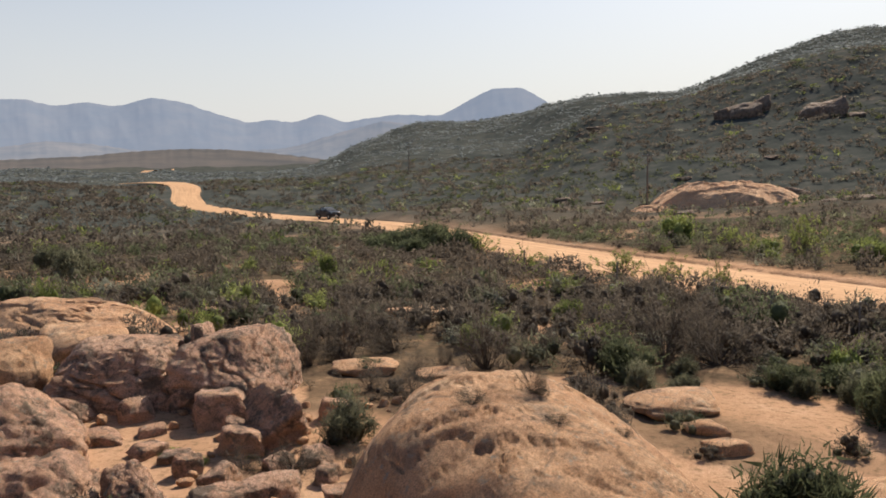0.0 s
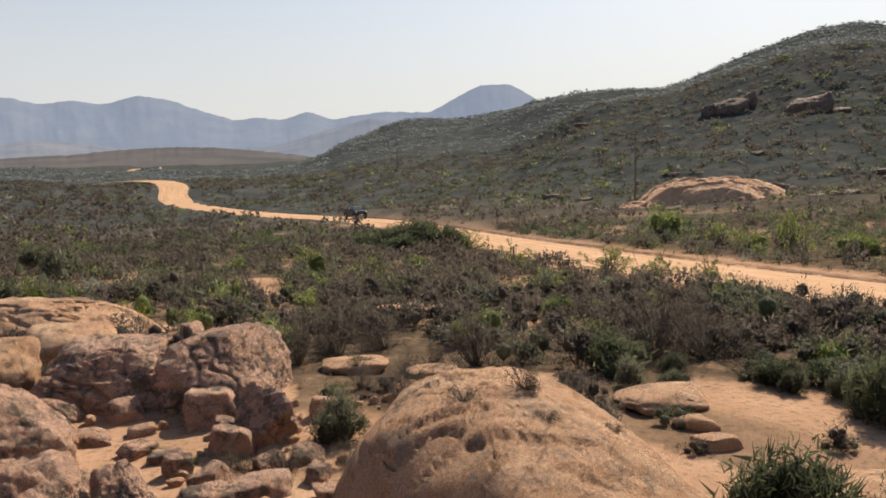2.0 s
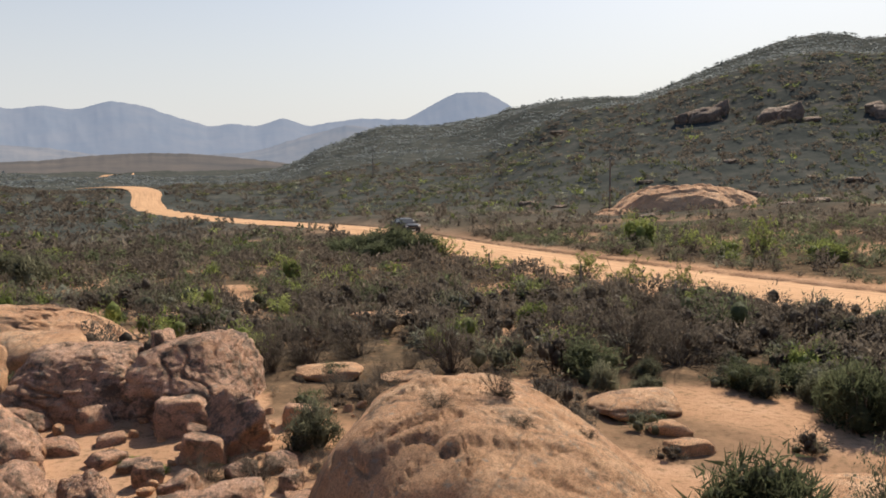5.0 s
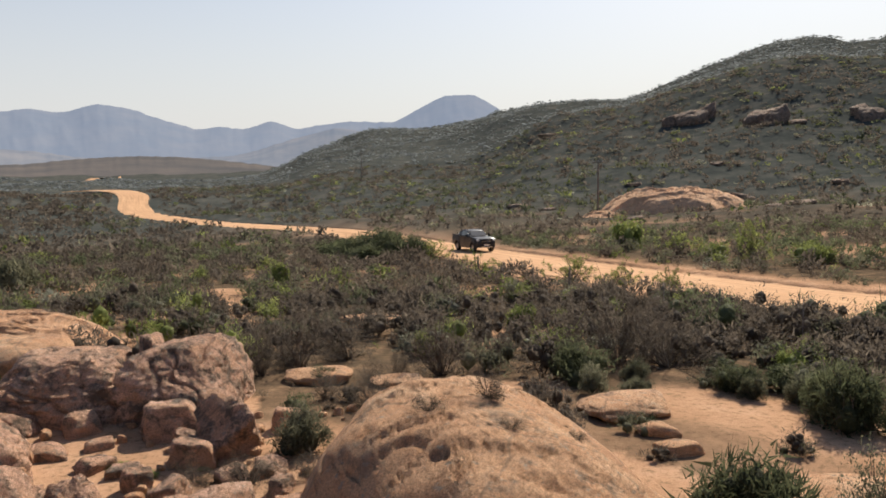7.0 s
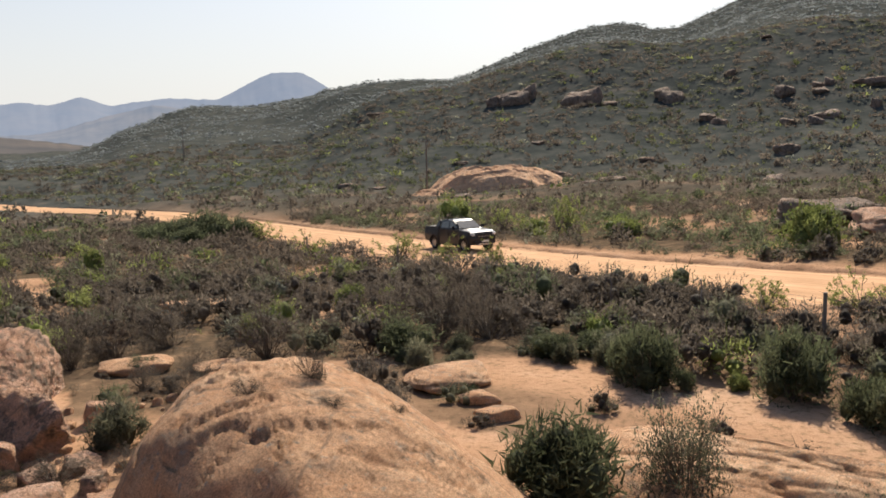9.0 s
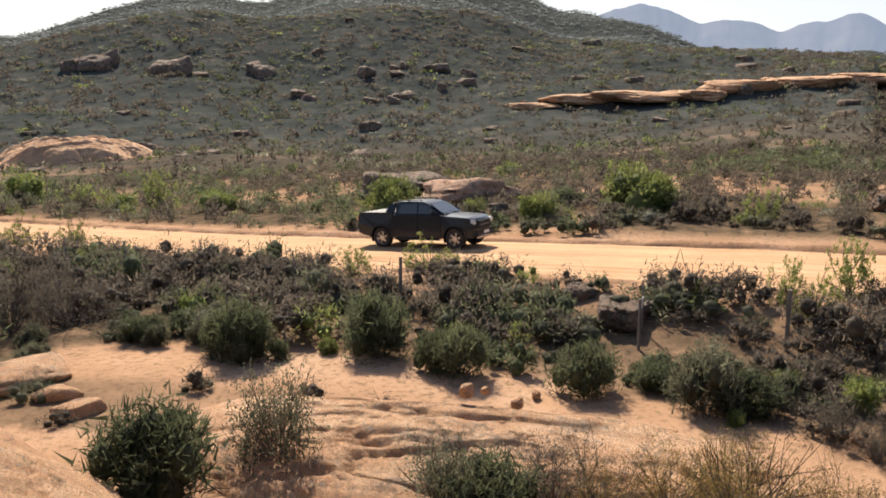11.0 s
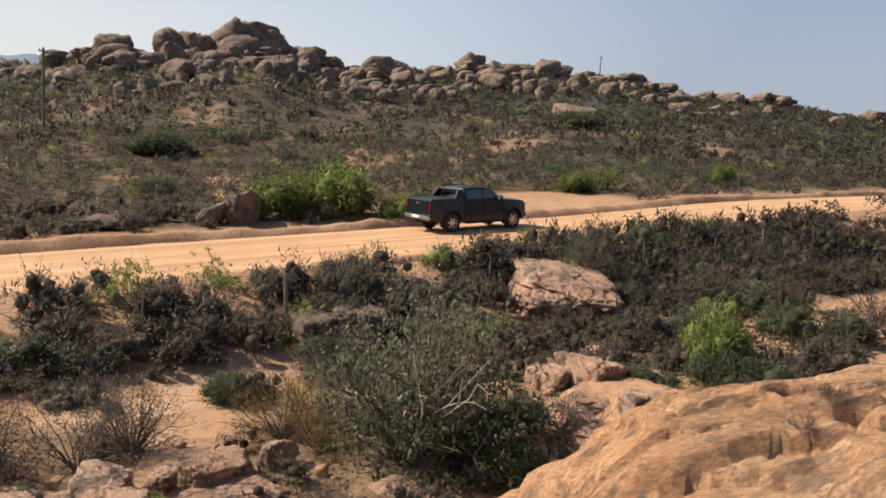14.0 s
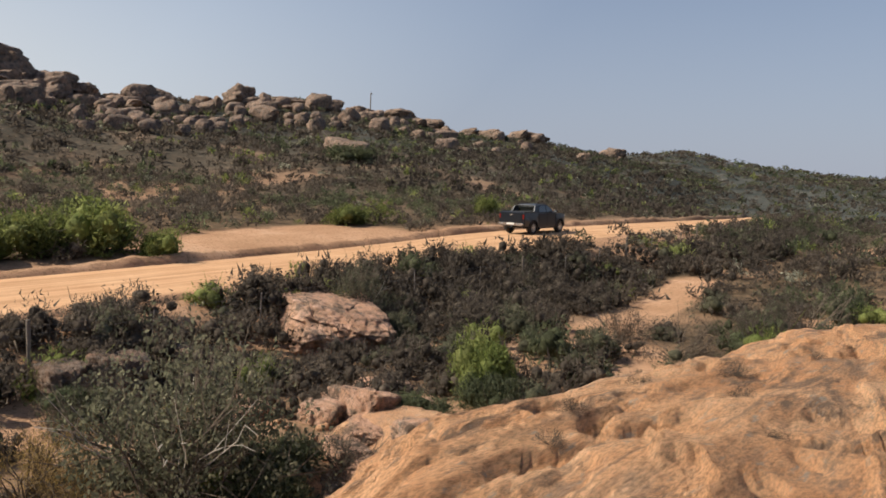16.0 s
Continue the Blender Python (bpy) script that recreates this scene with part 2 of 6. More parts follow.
RIDGE_EL = [1.0, 3.4, 4.4, 4.3, 4.5, 4.25, 4.0, 4.3, 4.9, 5.3, 5.2, 5.7, 6.3, 6.5, 6.0, 5.6, 5.0, 5.3, 5.4, 5.9, 5.8, 6.0, 5.6, 5.6, 4.7, 4.6, 4.2, 3.5, 3.7, 3.0, 2.7, 2.3, 1.2, 0.4]
RIDGE_D_AZ, RIDGE_D = [46, 62, 78, 86, 105, 115, 130, 150, 180], [300, 290, 260, 128, 132, 160, 185, 230, 260]
SPUR_AZ = [6, 10, 14, 18, 22, 26, 30, 36, 42, 48, 54, 60, 66, 72]
SPUR_EL = [0.3, 0.9, 1.6, 2.4, 3.2, 3.8, 3.8, 3.55, 3.75, 3.6, 3.2, 2.8, 2.5, 1.5]
EYE = (0.6, -0.5, 4.0)


def height(x, y, detail=True):
    shape = np.shape(x)
    x, y = np.ravel(np.asarray(x, float)), np.ravel(np.asarray(y, float))
    n, zr, _ = road_frame(x, y)
    d = np.hypot(x - EYE[0], y - EYE[1])
    az = np.degrees(np.arctan2(x - EYE[0], y - EYE[1]))
    # this side of the road
    near = -1.0 - 0.035 * np.clip(y, -40, 15) * (y < 0) - 0.047 * np.clip(y - 15, 0, 85) - 0.004 * np.clip(y - 100, 0, 400)
    near = near + 0.5 * smooth(0, -18, x) * smooth(60, 20, d)
    near = near + (zr - 0.35 - near) * np.maximum(smooth(-22, -50, y), smooth(105, 145, d))
    # beyond it
    m = np.clip(n - EDGE_FAR, 0, None)
    far = zr + 0.10 + 0.034 * np.clip(m, 0, 60) * smooth(150, 60, y)
    far = far - 0.010 * np.clip(m - 60, 0, 300)
    bank = smooth(EDGE_NEAR - 5.5, EDGE_NEAR - 0.3, n)
    z = np.where(n < 0, near * (1 - bank) + (zr - 0.03) * bank, zr - 0.03 + (far - zr + 0.03) * smooth(EDGE_FAR + 0.1, EDGE_FAR + 2.0, n))
    plain = -4.5 + 0.002 * np.clip(d - 300, 0, 1500)
    z = z + (plain - z) * smooth(180, 420, d)
    for azs, els, dc, start in ((SPUR_AZ, SPUR_EL, np.full_like(d, 235.0), np.full_like(d, 110.0)), (HILL_AZ, HILL_EL, np.full_like(d, 600.0), np.full_like(d, 105.0)),
                                (RIDGE_AZ, RIDGE_EL, np.interp(az, RIDGE_D_AZ, RIDGE_D), np.interp(az, [46, 60, 82, 180], [120, 100, 62, 60]))):
        el = np.interp(az, azs, els, left=-1, right=-1)
        el = np.where((az < azs[0]) | (az > azs[-1]), -1, el)
        crest = EYE[2] + dc * np.tan(np.radians(el))
        rise = np.clip((d - start) / (dc - start), 0, 1) ** 1.35
        lift = np.where(el > 0, smooth(0, 1.2, el), 0) * np.clip(crest - z, 0, None) * rise
        lift *= 1 - (1 - np.maximum(smooth(EDGE_FAR + 2, EDGE_FAR + 26, n), smooth(EDGE_NEAR - 4, EDGE_NEAR - 40, n))) * smooth(185, 115, d)
        lift *= np.where(d > dc, 0.55 + 0.45 * smooth(1.9, 1.0, d / dc), 1)
        z = z + lift
    if detail:
        off = smooth(0.3, 3.0, np.maximum(n - EDGE_FAR, EDGE_NEAR - n))
        z = z + off * (0.10 * fbm(x, y, 5, 3, 1) * smooth(300, 30, d) + fbm(x, y, 26, 4, 2) * 0.012 * np.clip(d - 35, 0, 130) + fbm(x, y, 90, 4, 3) * 0.02 * np.clip(d - 150, 0, 250))
        z = z + 0.22 * np.exp(-((n - EDGE_FAR - 0.5) / 0.35) ** 2) * (0.75 + 0.4 * fbm(x, y, 3, 2, 5)) * (d < 200)
        z = z + 0.10 * np.exp(-((n - EDGE_NEAR + 0.3) / 0.4) ** 2) * (0.7 + 0.6 * fbm(x, y, 3, 2, 6)) * (d < 200)
    return z.reshape(shape)


def sandy(x, y):
    """How bare the ground is, 0 to 1."""
    bare = np.zeros_like(x)
    for pts, w in (([(6.2, 15.6), (7.6, 14.4), (9.4, 11.6), (11.0, 8.7), (11.6, 5.6), (11.9, 3.4)], 1.3), ([(16.2, -0.6), (17.6, -3.0), (18.4, -5.2)], 0.9), ([(17.6, -18.4), (19.6, -21.8), (21.9, -27.4), (24, -32.2)], 1.1),
                   ([(-6.6, 32.5), (-8.2, 38.2)], 0.9), ([(-5.5, 12.5), (-2.0, 12.6)], 2.2), ([(35.5, -12.5), (38.5, -17), (40, -22)], 3.6), ([(12.4, -0.5), (14.6, -1.8)], 0.8), ([(0.0, 16.6), (3.6, 17.4)], 0.6), ([(16.5, 18.5), (13.5, 17.0)], 0.7)):
        for a, b in zip(pts[:-1], pts[1:]):
            a, b = np.array(a), np.array(b)
            t = np.clip(((x - a[0]) * (b[0] - a[0]) + (y - a[1]) * (b[1] - a[1])) / ((b - a) @ (b - a)), 0, 1)
            bare = np.maximum(bare, smooth(1.25 * w, 0.8 * w, np.hypot(x - a[0] - t * (b[0] - a[0]), y - a[1] - t * (b[1] - a[1]))))
    for cx, cy, r in ((1.75, 9.9, 3.6), (0.05, 9.0, 1.4), (8.5, 7.0, 2.2), (7.0, 9.0, 1.6), (10.2, 5.0, 1.5), (-6.6, 15.8, 1.7), (-4.2, 16.2, 1.5), (37.2, 103, 7), (-10.9, 22.4, 2.6), (11.3, 0.2, 1.6), (13.6, -9.3, 1.5), (21.5, -12, 1.3)):
        bare = np.maximum(bare, (np.hypot(x - cx, y - cy) < r) * 1.0)
    return bare


def z_at(x, y):
    return float(height(np.array([x]), np.array([y]))[0])


def grid_mesh(name, v, rows, cols, mat, closed=False):
    idx = np.arange(rows * cols).reshape(rows, cols)
    if closed:
        idx = np.c_[idx, idx[:, :1]]
    f = np.stack([idx[:-1, :-1], idx[:-1, 1:], idx[1:, 1:], idx[1:, :-1]], -1).reshape(-1, 4)
    me = bpy.data.meshes.new(name)
    me.from_pydata(v.tolist(), [], f.tolist())
    me.polygons.foreach_set("use_smooth", np.ones(len(me.polygons), bool))
    me.materials.append(mat)
    me.update()
    return me


def ground():
    az = np.radians(np.r_[np.arange(-40, 163, 0.42), np.arange(165, 318, 3.0)])
    rad = np.r_[0.02, np.geomspace(2.0, 150, 215), np.geomspace(153, 4600, 110)]
    rr, aa = np.meshgrid(rad, az, indexing="ij")
    x, y = EYE[0] + rr * np.sin(aa), EYE[1] + rr * np.cos(aa)
    z = height(x, y)
    v = np.stack([x, y, z], -1).reshape(-1, 3)
    # clockwise bearings: turn the faces up
    me = grid_mesh("ground", v, len(rad), len(az), SOIL, True)
    me.flip_normals()
    n, _, _ = road_frame(x, y)
    n = n.reshape(x.shape)
    cover = (1 - sandy(x, y)) * smooth(0.5, 3.5, np.maximum(n - EDGE_FAR, EDGE_NEAR - n)) * smooth(-0.75, -0.05, fbm(x, y, 6, 3, 33))
    cover *= 0.7 + 0.3 * smooth(14, 22, np.hypot(x - EYE[0], y - EYE[1]))
    me.attributes.new("cover", "FLOAT", "POINT").data.foreach_set("value", cover.ravel().astype(np.float32))
    return tagged(new("ground", me), "orange sandy ground with scrub rising into hills", "ground", kind="structure")


def road():
    across = np.linspace(EDGE_NEAR, EDGE_FAR, 26)
    nrm = np.c_[-TAN[:, 1], TAN[:, 0]]
    v, uv = [], []
    for i in range(len(LINE)):
        for a in across:
            u = (a - EDGE_NEAR) / (EDGE_FAR - EDGE_NEAR)
            camber = 0.07 * (1 - (2 * u - 1) ** 2)
            rut = -0.03 * sum(math.exp(-((a - c) / 0.28) ** 2) for c in (-0.8, 0.8, -2.0, -3.5))
            ragged = 0.35 * noise.noise((STEP[i] * 0.4, a, 3)) * (abs(2 * u - 1) > 0.98)
            x, y = LINE[i, :2] + nrm[i] * (a + ragged)
            v.append((x, y, LINE[i, 2] + camber + rut - 0.02 + 0.012 * noise.noise((x, y, 0)) - (0.10 if abs(2 * u - 1) > 0.99 else 0)))
            uv.append((STEP[i], a))
    me = grid_mesh("road", np.array(v), len(LINE), len(across), ROAD_MAT)
    layer = me.uv_layers.new(name="UVMap")
    li = np.empty(len(me.loops), int)
    me.loops.foreach_get("vertex_index", li)
    layer.data.foreach_set("uv", np.array(uv)[li].ravel())
    return tagged(new("road", me), "graded orange gravel road with shallow wheel ruts", "road", kind="structure")


def berm(name, label, s0, s1, off, wide, high, seed):
    """The windrow of earth that the grader leaves along the road's edge."""
    prof = [(-0.5, -0.12), (-0.36, 0.25), (-0.22, 0.75), (-0.05, 1.0), (0.15, 0.8), (0.35, 0.35), (0.55, -0.15)]
    ss = np.arange(s0, s1, 0.22)
    v = []
    for q in ss:
        x, y, z = (np.interp(q, STEP, LINE[:, k]) for k in range(3))
        tx, ty = np.interp(q, STEP, TAN[:, 0]), np.interp(q, STEP, TAN[:, 1])
        k = 0.75 + 0.55 * noise.noise((q * 0.12, seed, 0)) + 0.3 * noise.noise((q * 0.9, seed, 3))
        for a, h in prof:
            n = off + a * wide + 0.10 * noise.noise((q * 0.8, a * 3, seed)) + 0.2 * noise.noise((q * 0.2, 0, seed))
            v.append((x - ty * n, y + tx * n, z + (h * high * k if h > 0 else h) + 0.03 * noise.noise((q * 3, a * 5, seed))))
    me = grid_mesh(name, np.array(v), len(ss), len(prof), SOIL)
    if me.polygons[3].normal.z < 0:
        me.flip_normals()
    return tagged(new(name, me), label, "verge", kind="structure")


def far_range(name, label, dist, azs, els, mat, seed, floor=-6.0, depth=900):
    az = np.arange(azs[0], azs[-1] + 0.01, 0.12)
    el = np.interp(az, azs, els)
    bell = np.exp(-np.linspace(-2.2, 2.2, 15) ** 2)
    el = np.convolve(np.pad(el, 7, mode="edge"), bell / bell.sum(), "valid")
    tiny = np.array([noise.fractal((a * 1.7, seed, 0), 0.8, 2.1, 5) for a in az])
    el = el + 0.05 * tiny
    rows = np.linspace(0, 1, 26)
    v = []
    for r in rows:
        for a, e, in zip(az, el):
            d = dist - depth * (1 - r)
            top = EYE[2] + dist * math.tan(radians(e)) - floor
            gully = noise.ridged_multi_fractal((a * 0.55 + r * 0.4, r * 1.2, seed), 0.9, 2.2, 5, 1.0, 2.0) - 1.0
            z = floor + top * (r ** 0.8 + 0.05 * gully * r * (1 - r) * 2.2)
            v.append((EYE[0] + d * math.sin(radians(a)), EYE[1] + d * math.cos(radians(a)), z))
    me = grid_mesh(name, np.array(v), len(rows), len(az), mat)
    me.flip_normals()
    return tagged(new(name, me), label, "mountains", kind="structure")


GROUND = ground()
road()
berm("road_berm", "graded windrow of orange earth along the road", 130, 300, EDGE_FAR + 0.35, 1.1, 0.22, 1)
berm("road_berm", "graded windrow of orange earth along the road", 300, 420, EDGE_FAR + 0.35, 1.3, 0.42, 2)
berm("road_berm", "low windrow of gravel at the road edge", 180, 400, EDGE_NEAR - 0.15, 0.9, 0.13, 3)
# both range materials emit a bluish light in place of haze
BLUE = far_rock("mountain_haze_glow", (0.05, 0.055, 0.06), (0.08, 0.075, 0.07), (0.16, 0.19, 0.25))
BLUE_NEAR = far_rock("foothill_haze_glow", (0.06, 0.06, 0.06), (0.13, 0.11, 0.09), (0.115, 0.14, 0.185))
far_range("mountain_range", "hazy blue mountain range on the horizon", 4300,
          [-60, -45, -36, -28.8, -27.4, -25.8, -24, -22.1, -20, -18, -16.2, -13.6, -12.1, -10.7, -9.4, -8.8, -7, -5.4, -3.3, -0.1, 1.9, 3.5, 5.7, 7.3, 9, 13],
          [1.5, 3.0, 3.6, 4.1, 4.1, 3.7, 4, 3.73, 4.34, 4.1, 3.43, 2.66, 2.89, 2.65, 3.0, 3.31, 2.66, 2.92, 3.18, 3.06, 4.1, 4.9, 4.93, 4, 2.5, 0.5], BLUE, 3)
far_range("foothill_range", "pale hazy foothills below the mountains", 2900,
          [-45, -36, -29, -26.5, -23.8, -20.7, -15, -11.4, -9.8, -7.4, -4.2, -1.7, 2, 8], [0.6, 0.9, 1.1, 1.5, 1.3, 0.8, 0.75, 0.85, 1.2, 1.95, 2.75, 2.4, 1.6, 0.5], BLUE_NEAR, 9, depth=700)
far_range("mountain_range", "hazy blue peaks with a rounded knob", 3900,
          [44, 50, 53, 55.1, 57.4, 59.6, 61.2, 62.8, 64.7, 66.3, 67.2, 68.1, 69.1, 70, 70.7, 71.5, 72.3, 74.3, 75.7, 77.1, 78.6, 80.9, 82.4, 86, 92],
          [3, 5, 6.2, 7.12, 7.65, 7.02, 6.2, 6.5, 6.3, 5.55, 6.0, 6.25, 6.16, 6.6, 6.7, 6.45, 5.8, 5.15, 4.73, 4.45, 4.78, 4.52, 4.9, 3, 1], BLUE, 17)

# the rise carries a faint bluish emission too, standing in for haze
RISE = far_rock("plain_rise_haze_glow", (0.06, 0.055, 0.05), (0.115, 0.092, 0.075), (0.03, 0.036, 0.045))
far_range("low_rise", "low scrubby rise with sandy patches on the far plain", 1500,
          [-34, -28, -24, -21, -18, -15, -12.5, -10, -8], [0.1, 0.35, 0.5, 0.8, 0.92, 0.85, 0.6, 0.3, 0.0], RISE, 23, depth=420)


def far_track():
    """Where the road comes into sight again, far out on the plain."""
    t = np.linspace(0, 1, 40)
    az, d = np.radians(-22.4 + 3.6 * t + 0.25 * np.sin(9 * t)), 590 + 190 * t
    v = []
    for off in (-5, -1.7, 1.7, 5):
        x, y = EYE[0] + (d + off * 2.2) * np.sin(az), EYE[1] + (d + off * 2.2) * np.cos(az)
        v.append(np.stack([x, y, height(x, y) + 0.55], 1))
    me = grid_mesh("track", np.stack(v, 1).reshape(-1, 3), 40, 4, ROAD_MAT)
    if me.polygons[0].normal.z < 0:
        me.flip_normals()
    return tagged(new("road_far", me), "pale stretch of the gravel road far out on the plain", "road", kind="structure")


far_track()


# ------------------------------------------------------------ mesh helpers
def mesh_from(name, v, f, mat, smooth_faces=False):
    v, f = np.asarray(v, np.float32), np.asarray(f, np.int32)
    me = bpy.data.meshes.new(name)
    me.vertices.add(len(v))
    me.vertices.foreach_set("co", v.ravel())
    me.loops.add(f.size)
    me.loops.foreach_set("vertex_index", f.ravel())
    me.polygons.add(len(f))
    me.polygons.foreach_set("loop_start", np.arange(0, f.size, f.shape[1], dtype=np.int32))
    me.polygons.foreach_set("use_smooth", np.full(len(f), smooth_faces))
    me.update(calc_edges=True)
    me.materials.append(mat)
    return me


def child(name, me, parent, label=""):
    ob = new(name, me)
    ob.parent = parent
    return tagged(ob, label)


def place(x, y, z, rz=0.0, scale=(1, 1, 1), rx=0.0, ry=0.0):
    return pose(x, y, z, rx, ry, rz) @ Matrix.Diagonal((*scale, 1))


def on_slope(az, el, near=40.0):
    """The first place beyond near metres, on this bearing, where the land stands el degrees high in view."""
    d = np.arange(near, 620, 1.0)
    x, y = EYE[0] + d * math.sin(radians(az)), EYE[1] + d * math.cos(radians(az))
    z = height(x, y)
    k = int(np.argmax(z >= EYE[2] + d * math.tan(radians(el))))
    return float(x[k]), float(y[k]), float(z[k]), float(d[k])


# ------------------------------------------------------------ rocks
def ico(level):
    bm = bmesh.new()
    bmesh.ops.create_icosphere(bm, subdivisions=level, radius=1)
    v = np.array([w.co[:] for w in bm.verts])
    f = np.array([[w.index for w in p.verts] for p in bm.faces])
    bm.free()
    return v, f


ICO = {k: ico(k) for k in (1, 2, 3, 4, 5, 6)}


def rock_mesh(seed, level=4, blocky=0.5, facets=9, rough=0.10, mat=None, planes=()):
    """A jointed boulder, one metre in half-width: the solid inside a few planes, its edges worn, its faces roughened."""
    rng = random.Random(seed)
    d, f = ICO[level]
    cut = [((1, 0, 0), 1), ((-1, 0, 0), 1), ((0, 1, 0), 1), ((0, -1, 0), 1), ((0, 0, 1), 1), ((0, 0, -1), 1)]
    tip = 0.16 * (1 - blocky)
    cut = [(np.array(n) + [rng.gauss(0, 0.10 + tip) for _ in range(3)], o * rng.uniform(0.86, 1.0)) for n, o in cut]
    cut += [(np.array([rng.gauss(0, 1), rng.gauss(0, 1), rng.gauss(0, 0.8)]), rng.uniform(0.80, 1.08)) for _ in range(facets)]
    cut += [(np.array(n, float), o) for n, o in planes]
    p = 9 + 9 * blocky if level > 3 else 9
    total = np.zeros(len(d))
    for n, o in cut:
        total += np.clip(d @ (n / np.linalg.norm(n)) / o, 0, None) ** p
    v = d * (total ** (-1 / p))[:, None]
    off = Vector((seed * 7.3, seed * 3.1, 0))
    deepest = {2: 2, 3: 3, 4: 4, 5: 6, 6: 6}[level]
    out = []
    for w in v:
        q = Vector(w)
        k = 1 + rough * 0.55 * noise.fractal(q * 1.1 + off, 0.9, 2.0, 2)
        k += rough * 0.55 * (0.35 - abs(noise.fractal(q * 2.3 + off, 0.8, 2.1, deepest)))
        if level > 3:
            k += rough * 0.20 * noise.fractal(q * 6.5 + off, 0.5, 2.2, 4)
            lay = q.z * 3.1 + 0.5 * q.x + 0.55 * noise.noise(q * 1.3 + off)
            k -= rough * 0.55 * math.exp(-((lay - math.floor(lay) - 0.5) / 0.06) ** 2) * max(0.0, noise.noise(q * 1.9 - off) + 0.25)
            crack = noise.noise(q * 1.5 + off * 2)
            k -= rough * 0.75 * math.exp(-(crack / 0.025) ** 2)
        out.append(q * k)
    return mesh_from("boulder", out, f, mat or GRANITE, level > 3)


ROCKS = [rock_mesh(11 + i, 4, 0.2 + 0.1 * (i % 4), 9, 0.3, GRANITE_DULL) for i in range(8)]
STONES = [rock_mesh(41 + i, 3, 0.3, 12, 0.16) for i in range(5)]


def boulder(x, y, w, h, rz=0.0, seed=1, deep=1.0, level=4, blocky=0.5, sink=0.25, tilt=0.0, z=None, label="", name="boulder", facets=9, rough=0.13, mat=None):
    me = rock_mesh(seed, level, blocky, facets, rough, mat)
    base = z_at(x, y) if z is None else z
    half = h * (1 + sink) / 2
    ob = new(name, me)
    ob.matrix_basis = place(x, y, base + h - half, rz, (w / 2, w * deep / 2, half), tilt, tilt * 0.5)
    return tagged(ob, label or "weathered orange granite boulder on sandy ground", "boulder")


def disc_rock(name, label, x, y, rx, ry, rz, top, seed, power=2.2, grain=0.10, stretch=3.0, foot=None, rings=70, turns=150, edge=0.10, skew=0.0):
    """A low whaleback of bare granite that grows out of the ground."""
    r = np.linspace(0, 1.12, rings) ** 0.85
    a = np.linspace(0, 2 * math.pi, turns, endpoint=False)
    rr, aa = np.meshgrid(r, a, indexing="ij")
    wob = 1 + edge * (np.sin(aa * 3 + seed) * 0.6 + np.sin(aa * 5 + 2.1 * seed) * 0.4 + np.sin(aa * 9 + seed) * 0.25)
    u, w = rr * rx * wob * np.cos(aa), rr * ry * wob * np.sin(aa)
    u = u + skew * np.clip(1 - rr ** 2, 0, 1)
    foot = (z_at(x, y) if foot is None else foot) - 0.12
    z = foot + (top - foot) * (1 - rr ** power)
    layer = fbm(u / stretch, w, 0.5, 4, seed)
    z = z + grain * (layer + 0.8 * fbm(u, w, 1.7, 3, seed + 4)) * np.clip(1.25 - rr, 0, 1)
    step = fbm(u / (stretch * 1.4), w, 0.9, 2, seed + 8)
    z = z + grain * 0.9 * np.floor(step * 2.5) / 2.5 * np.clip(1.3 - rr, 0, 1) - grain * 1.2 * np.exp(-(layer / 0.06) ** 2) * (rr < 1)
    c, s = math.cos(radians(rz)), math.sin(radians(rz))
    v = np.stack([x + u * c - w * s, y + u * s + w * c, z], -1).reshape(-1, 3)
    me = grid_mesh(name, v, rings, turns, GRANITE, True)
    return tagged(new(name, me), label, "rock outcrop")


def lookout_z(x, y):
    """The sloping back of the outcrop on which the lookout stands."""
    s, c = math.sin(radians(165)), math.cos(radians(165))
    dx, dy = x - EYE[0], y - EYE[1]
    v = dx * s + dy * c
    u = -dx * c + dy * s
    side = np.clip(u - 2, 0, None) ** 2.2 * 0.050 + np.clip(-u - 5, 0, None) ** 2 * 0.05
    return 2.42 - 0.026 * v - side - 0.5 * np.clip(0.9 * (u - 0.68 * v) - 0.45, 0, None) - 0.05 * np.clip(-v - 2, 0, None) ** 2.2 - 0.02 * np.clip(v - 17, 0, None) ** 2, u, v


